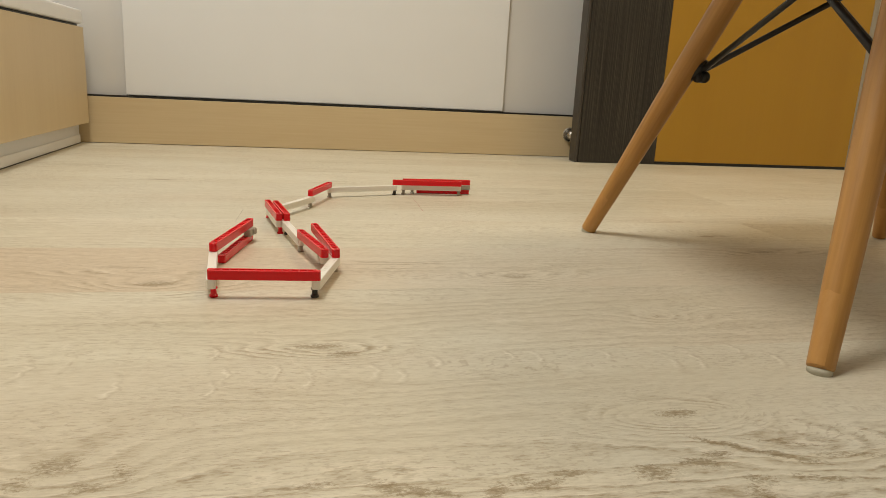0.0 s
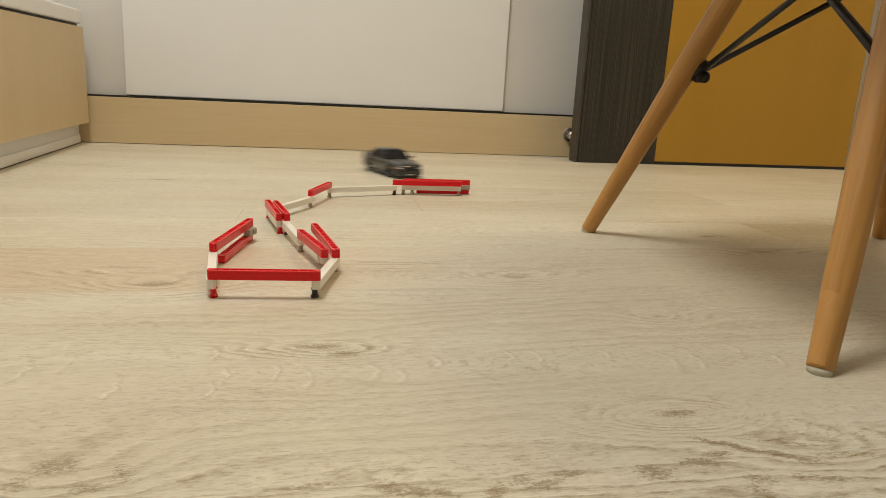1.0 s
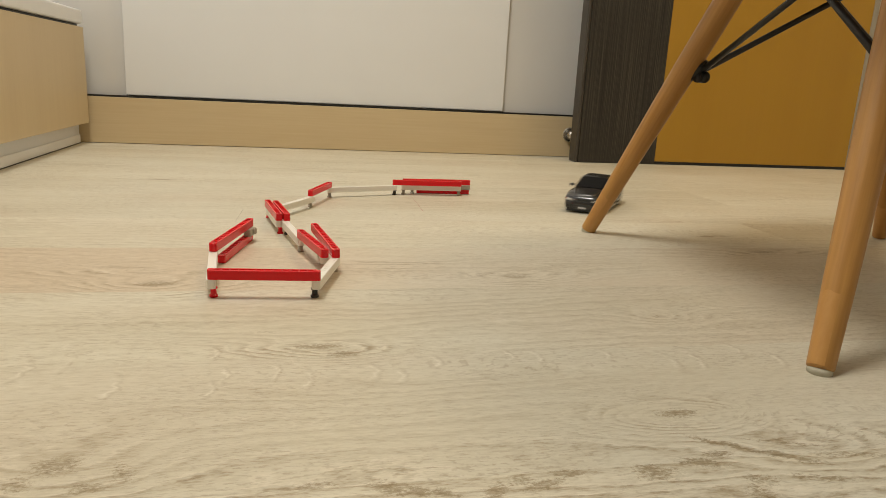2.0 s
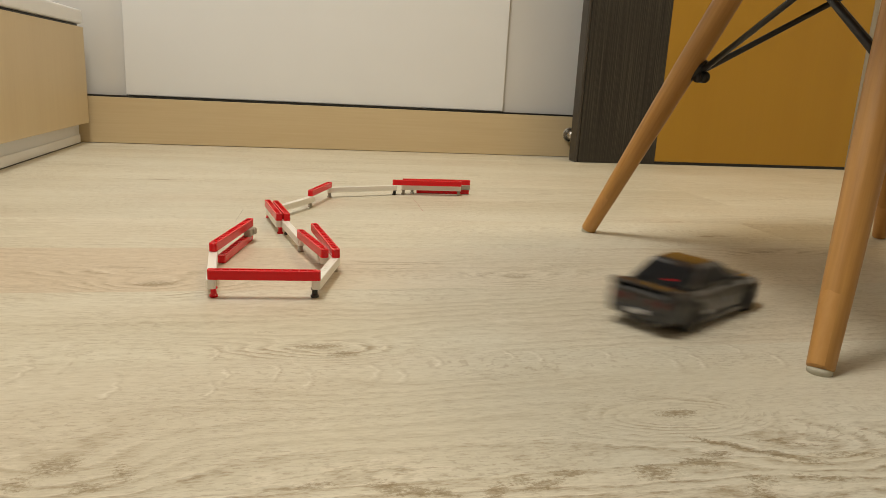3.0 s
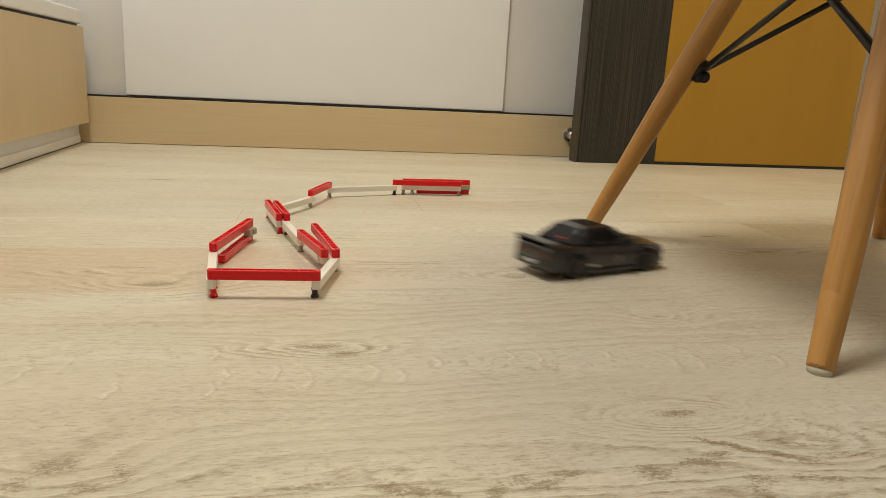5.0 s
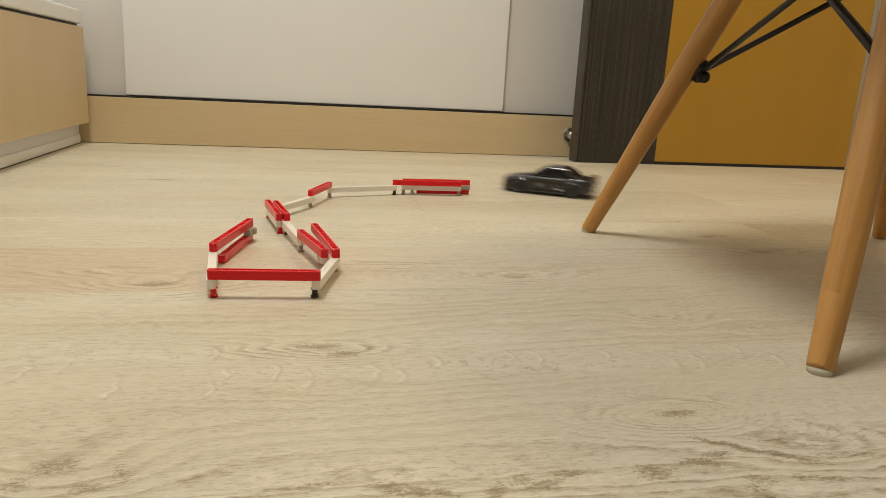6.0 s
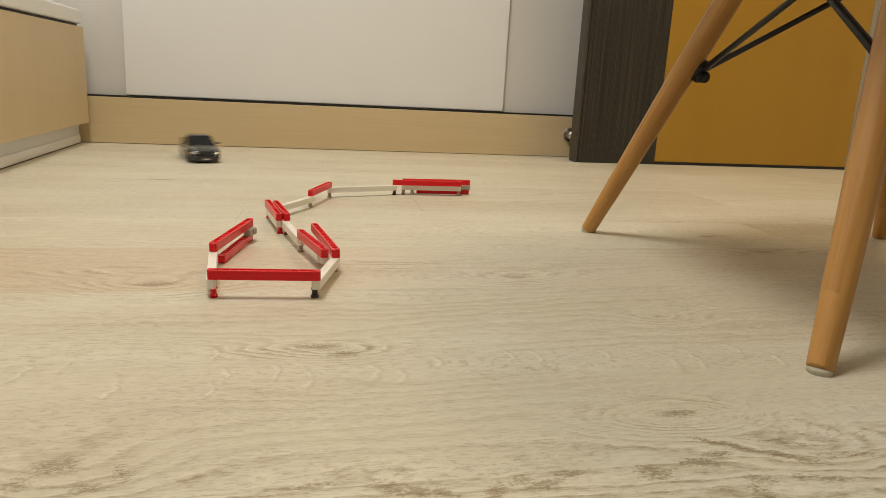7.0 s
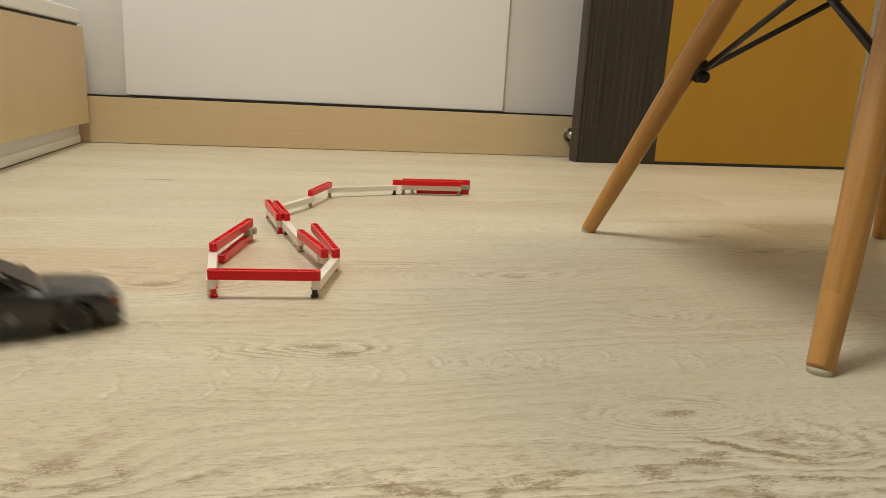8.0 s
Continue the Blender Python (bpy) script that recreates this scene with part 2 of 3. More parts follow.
def dark_grain():
    """Dark-stained wood with upright combed grain."""
    n = Nodes("dark_combed_wood")
    p = n.place(True)
    a = n.noise(n.scaled(p, (820.0, 820.0, 3.0)), 1.0, 2, 0.6)
    b = n.noise(n.scaled(p, (420.0, 420.0, 1.0)), 1.0, 3, 0.6)
    f = n.math("ADD", n.math("MULTIPLY", a, 0.6), n.math("MULTIPLY", b, 0.4))
    n.set(Base_Color=n.ramp(f, [(0.40, (0.010, 0.009, 0.007)), (0.52, (0.032, 0.027, 0.020)), (0.62, (0.080, 0.068, 0.050))]), Roughness=0.5)
    n.bump(f, 0.5, 0.0008)
    return n.mat


def beech():
    """Varnished beech, the grain along the leg's own length."""
    n = Nodes("varnished_beech")
    p = n.place()
    a = n.noise(n.scaled(p, (260.0, 260.0, 9.0)), 1.0, 3, 0.6)
    b = n.noise(n.scaled(p, (45.0, 45.0, 4.0)), 1.0, 2, 0.5, 0.8)
    f = n.math("ADD", n.math("MULTIPLY", a, 0.4), n.math("MULTIPLY", b, 0.6))
    n.set(Base_Color=n.ramp(f, [(0.32, (0.345, 0.160, 0.034)), (0.68, (0.545, 0.295, 0.083))]), Roughness=n.math("MULTIPLY_ADD", a, 0.12, 0.38), Coat_Weight=0.10)
    n.bump(a, 0.06, 0.0004)
    return n.mat


def car_paint():
    n = Nodes("gunmetal_car_paint")
    p = n.place()
    fleck = n.noise(p, 5200.0, 2)
    dust = n.noise(p, 130.0, 4, 0.65)
    c = n.mix(n.ramp(dust, [(0.45, 0.0), (0.75, 0.35)]), (0.018, 0.020, 0.024), (0.034, 0.035, 0.037))
    n.set(Base_Color=c, Metallic=0.30, Roughness=n.math("MULTIPLY_ADD", dust, 0.14, 0.10), Coat_Weight=0.7, Coat_Roughness=0.03)
    n.bump(fleck, 0.015, 0.0001)
    return n.mat


FLOOR = floor_material()
WALL = wall_paint("grey_white_wall_paint", (0.69, 0.685, 0.67))
BOARD = wall_paint("white_board_laminate", (0.79, 0.81, 0.83))
CEILING = wall_paint("white_ceiling_paint", (0.8, 0.79, 0.77))
MAPLE = veneer("pale_maple_veneer", (0.64, 0.520, 0.325), (0.56, 0.435, 0.255), 0)
MAPLE_UP = veneer("pale_maple_drawer_veneer", (0.64, 0.525, 0.335), (0.57, 0.45, 0.27), 2)
OCHRE = veneer("ochre_door_veneer", (0.455, 0.255, 0.024), (0.415, 0.225, 0.020), 2, 160.0, 0.42, 0.6)
DARK = dark_grain()
EDGE = veneer("dark_door_edging", (0.062, 0.053, 0.041), (0.040, 0.033, 0.026), 2)
BLACK_STRIP = plain("black_strip", (0.012, 0.011, 0.011), 0.5)
WHITE_LAM = plain("white_laminate", (0.80, 0.815, 0.84), 0.35, vary=0.04, scale=12)
BEECH = beech()
BEECH_PALE = veneer("pale_beech_sleeve", (0.53, 0.285, 0.085), (0.43, 0.200, 0.050), 2, 260.0, 0.40)
BLACK_WIRE = plain("black_coated_steel", (0.016, 0.015, 0.014), 0.38, 0.2)
FELT = plain("grey_felt_glide", (0.50, 0.475, 0.385), 0.9, bump=0.3)
STEEL = plain("brushed_steel", (0.55, 0.53, 0.50), 0.28, 1.0)
SEAT = plain("ochre_moulded_seat", (0.36, 0.19, 0.05), 0.45, vary=0.06, scale=10)
RED = plain("red_plastic", (0.76, 0.008, 0.016), 0.22, vary=0.10, scale=80)
RED.node_tree.nodes["Principled BSDF"].inputs["Specular IOR Level"].default_value = 0.32
WHITE_PL = plain("ivory_plastic", (0.84, 0.82, 0.76), 0.30, vary=0.06, scale=80)
GREY_PL = plain("grey_plastic", (0.36, 0.33, 0.27), 0.4)
BLACK_PL = plain("black_plastic", (0.02, 0.02, 0.02), 0.4)
PAINT = car_paint()
CARBON = plain("black_hood_film", (0.012, 0.012, 0.013), 0.32, vary=0.3, scale=300, coat=0.3)
TINT = plain("black_tinted_glass", (0.008, 0.008, 0.009), 0.16, bump=0)
TINT.node_tree.nodes["Principled BSDF"].inputs["Specular IOR Level"].default_value = 0.12
RUBBER = plain("black_rubber", (0.014, 0.014, 0.014), 0.75, bump=0.2, scale=400)
RIM = plain("dark_bronze_rim", (0.045, 0.030, 0.028), 0.35, 0.6)
RIM_LIP = plain("polished_rim_lip", (0.30, 0.29, 0.28), 0.25, 0.9)
LAMP_CLEAR = plain("clear_headlight", (0.56, 0.56, 0.54), 0.15, 0.3, coat=1.0, bump=0)
AMBER = plain("amber_lens", (0.30, 0.09, 0.035), 0.15, coat=0.5, bump=0)
RED_LENS = plain("red_lens", (0.07, 0.004, 0.004), 0.15, coat=0.5, bump=0)
DECAL = plain("pale_decal", (0.55, 0.55, 0.55), 0.5)
FADED = plain("faded_decal", (0.15, 0.15, 0.155), 0.5)
HAIR = plain("dark_fibre", (0.05, 0.03, 0.025), 0.6, bump=0)
RED_THREAD = plain("red_fibre", (0.35, 0.05, 0.04), 0.6, bump=0)


# ---------- mesh helpers ----------
def part(name, bm, material, parent=None, label="", smooth=False):
    me = bpy.data.meshes.new(name)
    bmesh.ops.recalc_face_normals(bm, faces=bm.faces[:])
    bm.to_mesh(me)
    bm.free()
    me.materials.append(material)
    if smooth:
        me.shade_smooth()
    ob = new(name, me)
    if parent is not None:
        ob.parent = parent
    return tagged(ob, label)


def thing(name, label, category, m=None, group="", kind=""):
    ob = new(name)
    ob.empty_display_size = 0.05
    if m is not None:
        ob.matrix_basis = m
    return tagged(ob, label, category, group, kind)


def box(x0, x1, y0, y1, z0, z1, bevel=0.0, seg=2, bm=None):
    bm = bm or bmesh.new()
    made = bmesh.ops.create_cube(bm, size=1.0, matrix=Matrix.Translation(((x0 + x1) / 2, (y0 + y1) / 2, (z0 + z1) / 2)) @ Matrix.Diagonal((x1 - x0, y1 - y0, z1 - z0, 1)))
    if bevel:
        edges = {e for v in made["verts"] for e in v.link_edges}
        bmesh.ops.bevel(bm, geom=list(edges), offset=bevel, segments=seg, affect="EDGES", profile=0.5)
    return bm


def turned(rings, segs=24, bm=None, m=None):
    """A lathe shape: rings of (radius, z), closed at both ends."""
    bm = bm or bmesh.new()
    loops = []
    for r, z in rings:
        loops.append([bm.verts.new((r * math.cos(2 * math.pi * i / segs), r * math.sin(2 * math.pi * i / segs), z)) for i in range(segs)])
    for a, b in zip(loops, loops[1:]):
        for i in range(segs):
            bm.faces.new((a[i], a[(i + 1) % segs], b[(i + 1) % segs], b[i]))
    bm.faces.new(loops[0][::-1])
    bm.faces.new(loops[-1])
    if m is not None:
        bmesh.ops.transform(bm, matrix=m, verts=[v for loop in loops for v in loop])
    return bm


def rod(points, radius, segs=10, bm=None):
    """A round bar through points."""
    bm = bm or bmesh.new()
    pts = [Vector(p) for p in points]
    loops = []
    for i, p in enumerate(pts):
        d = (pts[min(i + 1, len(pts) - 1)] - pts[max(i - 1, 0)]).normalized()
        u = d.orthogonal().normalized() if not loops else (last - d * last.dot(d)).normalized()
        last = u
        w = d.cross(u)
        loops.append([bm.verts.new(p + radius * (math.cos(2 * math.pi * k / segs) * u + math.sin(2 * math.pi * k / segs) * w)) for k in range(segs)])
    for a, b in zip(loops, loops[1:]):
        for k in range(segs):
            bm.faces.new((a[k], a[(k + 1) % segs], b[(k + 1) % segs], b[k]))
    bm.faces.new(loops[0][::-1])
    bm.faces.new(loops[-1])
    return bm


def loft(rings, bm=None, close=True):
    bm = bm or bmesh.new()
    loops = [[bm.verts.new(p) for p in ring] for ring in rings]
    n = len(loops[0])
    for a, b in zip(loops, loops[1:]):
        for k in range(n):
            bm.faces.new((a[k], a[(k + 1) % n], b[(k + 1) % n], b[k]))
    if close:
        bm.faces.new(loops[0][::-1])
        bm.faces.new(loops[-1])
    return bm


# ---------- the room ----------
X0, X1, Y0, Y1, TOP = -1.05, 2.70, -2.20, 1.8500, 2.40
SKIRT = 1.8265


def room():
    for name, dims in (("wall_north", (X0 - 0.1, X1 + 0.1, Y1, Y1 + 0.1)), ("wall_south", (X0 - 0.1, X1 + 0.1, Y0 - 0.1, Y0)),
                       ("wall_west", (X0 - 0.1, X0, Y0, Y1)), ("wall_east", (X1, X1 + 0.1, Y0, Y1))):
        tagged(part(name, box(*dims, -0.01, TOP), WALL), "plain matt wall painted greyish white", "wall", kind="structure")
    tagged(part("ceiling", box(X0 - 0.1, X1 + 0.1, Y0 - 0.1, Y1 + 0.1, TOP, TOP + 0.1), CEILING), "plain white painted ceiling", "ceiling", kind="structure")
    # skirting with its black top strip, broken by nothing
    tagged(part("baseboard", box(X0, X1, SKIRT, Y1 - 0.0005, 0.001, 0.1095, 0.001), MAPLE), "pale maple-veneered skirting board along the wall", "baseboard", kind="structure")
    tagged(part("trim", box(X0, X1, SKIRT + 0.002, Y1 - 0.0005, 0.1098, 0.1137), BLACK_STRIP), "thin black strip along the top of the skirting", "trim", kind="structure")


def wall_board():
    b = thing("wall_board", "large flat white board mounted on the wall above the skirting", "wall panel", pose(0.0860, Y1, 0.1155))
    part("panel", box(-0.4725, 0.4705, -0.012, -0.0005, 0.0, 1.9, 0.0015), BOARD, b)


def ceiling_light(x, y):
    c = thing("ceiling_light", "round white ceiling lamp giving warm light", "lamp", pose(x, y, TOP), group="ceiling lamps")
    part("housing", turned([(0.02, -0.001), (0.325, -0.001), (0.33, -0.01), (0.33, -0.03), (0.315, -0.036), (0.02, -0.036)], 40), WHITE_LAM, c, smooth=False)


def low_cabinet():
    c = thing("low_cabinet", "long low cabinet with maple drawer fronts and thick white top", "cabinet", pose(-0.465, 0.0, 0.0))
    y0, y1 = -1.40, 1.8095
    part("body", box(-0.55, -0.020, y0 + 0.01, y1 - 0.002, 0.050, 0.2625), WHITE_LAM, c, "white laminated carcass")
    part("plinth", box(-0.52, -0.0245, y0 + 0.03, y1 + 0.0035, 0.0018, 0.0495), WHITE_LAM, c, "recessed white plinth board")
    part("plinth_skirt", box(-0.0243, -0.0222, y0 + 0.03, y1 + 0.0035, 0.0014, 0.0205, 0.0006), WHITE_LAM, c, "white lip along the foot of the plinth")
    part("plinth_foot", box(-0.52, -0.0213, y0 + 0.03, y1 + 0.0035, 0.0, 0.0012), BLACK_STRIP, c, "thin dark strip under the plinth")
    part("top", box(-0.57, 0.0015, y0, y1 - 0.008, 0.2700, 0.3010, 0.004, 3), WHITE_LAM, c, "thick white top slab with rounded edges")
    # the gap's shade under the slab, put in as a black strip
    part("shadow_strip", box(-0.55, -0.010, y0 + 0.005, y1 - 0.01, 0.2626, 0.2698), BLACK_STRIP, c, "black strip standing in for the shadow gap under the top")
    cuts = [y0, -0.33, 0.74, y1]
    for a, b in zip(cuts, cuts[1:]):
        part("drawer_front", box(-0.0195, 0.0, a + 0.0015, b - 0.0015 if b < y1 else b, 0.0488, 0.2640, 0.0012), MAPLE_UP, c, "pale maple-veneered drawer front")


def open_door():
    """The leaf stands open, flat before the wall."""
    d = thing("door_leaf", "wooden door leaf with dark stile and ochre panel, standing open", "door", pose(0.7166, 1.7000, 0.0006))
    part("stile", box(0.0094, 0.2265, 0.0, 0.040, 0.0, 2.03, 0.0008), DARK, d, "dark brown combed wood stile")
    part("edging", box(0.0, 0.0092, -0.001, 0.041, 0.0, 2.03, 0.004, 3), EDGE, d, "dark brown rounded door edging")
    part("panel", box(0.2269, 0.8185, 0.0005, 0.0395, 0.0075, 2.03, 0.001), OCHRE, d, "ochre-brown veneered panel")
    # shade of the gap below the panel, built as a black strip
    part("bottom_strip", box(0.2269, 0.8185, 0.001, 0.039, 0.0, 0.0074), BLACK_STRIP, d, "black strip standing in for the dark gap under the panel")
    part("end_edging", box(0.8189, 0.836, 0.0, 0.040, 0.0, 2.03, 0.002), GREY_PL, d, "pale grey edging on the hinge side")
    s = thing("door_stop", "round brushed steel magnetic door stop on the skirting", "door stop", pose(0.7480, SKIRT - 0.0003, 0.0612, 90))
    part("base", turned([(0.0, 0.0), (0.0195, 0.0), (0.0200, 0.003), (0.018, 0.006), (0.0, 0.006)], 28), STEEL, s, smooth=False)
    part("dome", turned([(0.013, 0.0062), (0.0125, 0.018), (0.010, 0.024), (0.005, 0.027), (0.0005, 0.028)], 24), STEEL, s, smooth=True)


# ---------- the chair ----------
FEET = [(0.3900, 0.859), (0.3652, 0.393), (0.804, 0.363), (0.828, 0.829)]
CENTRE = (0.5975, 0.611)
LEAN = 0.49


def leg_point(i, z):
    fx, fy = FEET[i]
    d = Vector((CENTRE[0] - fx, CENTRE[1] - fy)).normalized() * LEAN * z
    return Vector((fx + d.x - CENTRE[0], fy + d.y - CENTRE[1], z))


def side_chair():
    c = thing("side_chair", "shell chair on splayed beech legs with black wire bracing", "chair", pose(CENTRE[0], CENTRE[1], 0))
    for i in range(4):
        a, b = leg_point(i, 0.0), leg_point(i, 0.385)
        axis = (b - a).normalized()
        turn = axis.to_track_quat("Z", "Y").to_matrix().to_4x4()
        n = (b - a).length
        rings = [(0.0084, 0.0026), (0.0094, 0.0044), (0.0109, 0.06), (0.0130, 0.16), (0.0142, 0.24), (0.0146, 0.31), (0.0140, n - 0.02), (0.0130, n)]
        leg = part("leg", turned(rings, 32), BEECH, c, smooth=True)
        leg.matrix_basis = Matrix.Translation(a) @ turn
        # a paler patch with a ragged upper edge on the -x side of the foot
        turn_back = (leg.matrix_basis.to_3x3().inverted() @ Vector((-1.0, -0.25, 0.0))).normalized()
        mid = math.atan2(turn_back.y, turn_back.x)
        rows = [(0.00942, 0.0046), (0.00988, 0.022), (0.01037, 0.040), (0.01085, 0.058)]
        bm = bmesh.new()
        grid = []
        for row, (rad, z) in enumerate(rows):
            line = []
            for k in range(15):
                ang = mid + radians(-62 + 124 * k / 14)
                lift = 0.0007 * math.sin(k * 0.9 + i) - 0.0010 * abs(k - 7) / 7 if row == 3 else 0.0
                r = rad + 0.0003 * (1 - 1.7 * ((k - 7) / 7) ** 2)
                line.append(bm.verts.new((r * math.cos(ang), r * math.sin(ang), z + lift)))
            grid.append(line)
        for low, high in zip(grid, grid[1:]):
            for k in range(14):
                bm.faces.new((low[k], low[k + 1], high[k + 1], high[k]))
        part("worn_patch", bm, BEECH_PALE, leg, "paler foot section on one side", smooth=True)
        g = part("glide", turned([(0.0082, 0.0), (0.0087, 0.0005), (0.0087, 0.0032), (0.0078, 0.0052)], 28), FELT, c, "greyish plastic glide", smooth=True)
        g.location = leg_point(i, 0.003)
        g.location.z = 0.0
        # bracket and bolt, facing the middle of the chair
        k = leg_point(i, 0.209)
        inward = Vector((-k.x, -k.y, 0)).normalized()
        p = k + inward * 0.013
        part("bracket", rod([k + inward * 0.008 + axis * -0.008, p + axis * 0.004, p + inward * 0.010 + axis * 0.014], 0.006, 10), BLACK_WIRE, c, smooth=True)
        across = Vector((-inward.y, inward.x, 0))
        q = p + inward * 0.007 + Vector((0, 0, -0.002))
        part("bolt", rod([q - across * 0.004, q + across * 0.006, q + inward * 0.007], 0.0068, 14), BLACK_WIRE, c, smooth=True)
        for j in ((i + 1) % 4, (i - 1) % 4):
            t = leg_point(j, 0.355)
            t = Vector((t.x * 0.9, t.y * 0.9, 0.355))
            s = p + inward * 0.006 + axis * 0.004
            part("wire", rod([s, s.lerp(t, 0.5), t], 0.0034, 10), BLACK_WIRE, c, smooth=True)
    ring = [(0.120 * math.cos(a), 0.120 * math.sin(a), 0.392) for a in [2 * math.pi * k / 28 for k in range(29)]]
    part("seat_mount", rod(ring, 0.006, 8), BLACK_WIRE, c, smooth=True)
    rings = []
    for r, z in ((0.02, 0.402), (0.15, 0.404), (0.245, 0.418), (0.278, 0.440), (0.285, 0.450), (0.272, 0.446), (0.24, 0.428), (0.145, 0.412), (0.02, 0.409)):
        rings.append([(r * math.copysign(abs(math.cos(a)) ** 0.75, math.cos(a)), r * math.copysign(abs(math.sin(a)) ** 0.75, math.sin(a)), z) for a in [2 * math.pi * (k + 0.5) / 36 for k in range(36)]])
    part("seat", loft(rings), SEAT, c, "ochre moulded plastic seat shell", smooth=True)


# ---------- the toy barrier ----------
def beam_mesh(length, width, z0, z1, cells, depth):
    """A plastic beam along x with rounded ends and a row of shallow cells on top."""
    bm = bmesh.new()
    h, w = length / 2, width / 2
    r = w * 0.75
    out = []
    for cx, cy, a0 in ((h - r, w - r, 0), (-h + r, w - r, 90), (-h + r, -w + r, 180), (h - r, -w + r, 270)):
        for k in range(4):
            a = radians(a0 + 30 * k)
            out.append((cx + r * math.cos(a), cy + r * math.sin(a)))
    lip = 0.0004
    rings = [[(x, y, z0) for x, y in out], [(x, y, z1 - lip) for x, y in out], [(x * (1 - lip / h), y * (1 - lip / w), z1) for x, y in out]]
    loft(rings, bm)
    top = max(bm.faces, key=lambda f: f.calc_center_median().z)
    bmesh.ops.delete(bm, geom=[top], context="FACES_ONLY")
    # a deck just below the rim, and rungs across it
    bmesh.ops.create_cube(bm, size=1.0, matrix=Matrix.Translation((0, 0, z1 - depth - 0.0005)) @ Matrix.Diagonal((length - 0.003, width - 0.001, 0.001, 1)))
    for s in (-1, 1):
        bmesh.ops.create_cube(bm, size=1.0, matrix=Matrix.Translation((0, s * (w - 0.0009), z1 - 0.0010)) @ Matrix.Diagonal((length - 2 * r, 0.0012, 0.002, 1)))
        bmesh.ops.create_cube(bm, size=1.0, matrix=Matrix.Translation((s * (h - 0.0022), 0, z1 - 0.0010)) @ Matrix.Diagonal((0.0038, width - 0.002, 0.002, 1)))
    pitch = (length - 0.008) / cells
    for k in range(1, cells):
        bmesh.ops.create_cube(bm, size=1.0, matrix=Matrix.Translation((-h + 0.004 + k * pitch, 0, z1 - 0.0011)) @ Matrix.Diagonal((0.0012, width - 0.001, 0.0018, 1)))
    return bm


LEVEL = {"low": (0.0006, 0.0082), "mid": (0.0082, 0.0164), "top": (0.0166, 0.0248)}
BEAMS = [  # level, one end, other end, colour
    ("top", (-0.0680, 0.5885), (0.0250, 0.5815), "red"),
    ("mid", (-0.0650, 0.5850), (-0.0735, 0.6900), "white"),
    ("top", (-0.0735, 0.6810), (-0.0445, 0.8050), "red"),
    ("low", (-0.0675, 0.6985), (-0.0450, 0.8060), "red"),
    ("mid", (0.0205, 0.5800), (0.0440, 0.6680), "white"),
    ("top", (0.0430, 0.6560), (0.0255, 0.7800), "red"),
    ("top", (0.0325, 0.6560), (0.0095, 0.7470), "red"),
    ("mid", (0.0325, 0.6640), (0.0290, 0.7650), "white"),
    ("mid", (0.0115, 0.7400), (-0.0075, 0.8380), "white"),
    ("top", (-0.0130, 0.8310), (-0.0300, 0.9290), "red"),
    ("top", (-0.0038, 0.8310), (-0.0195, 0.9230), "red"),
    ("mid", (-0.0130, 0.8330), (-0.0290, 0.9280), "white"),
    ("mid", (-0.0230, 0.9180), (0.0320, 1.0140), "white"),
    ("top", (0.0268, 1.0090), (0.0600, 1.0980), "red"),
    ("mid", (0.0560, 1.0960), (0.1700, 1.1330), "white"),
    ("top", (0.1640, 1.1350), (0.2800, 1.1320), "red"),
    ("top", (0.1830, 1.1500), (0.2990, 1.1500), "red"),
    ("mid", (0.1800, 1.1400), (0.2800, 1.1360), "white"),
    ("low", (0.2080, 1.1560), (0.2990, 1.1540), "red"),
]
PEGS = [(-0.0637, 0.5911, "red"), (0.0203, 0.5857, "black"), (0.0105, 0.7490, "grey"), (0.0420, 0.6690, "grey"), (-0.0285, 0.9330, "red"),
        (-0.0122, 0.8370, "red"), (-0.0043, 0.8330, "black"), (0.0275, 1.0150, "grey"), (0.0595, 1.1010, "grey"), (0.1675, 1.1350, "black"),
        (0.1835, 1.1430, "grey"), (0.2000, 1.1520, "grey"), (0.2770, 1.1370, "grey"), (-0.0190, 0.9180, "black"), (0.0315, 0.7000, "white")]


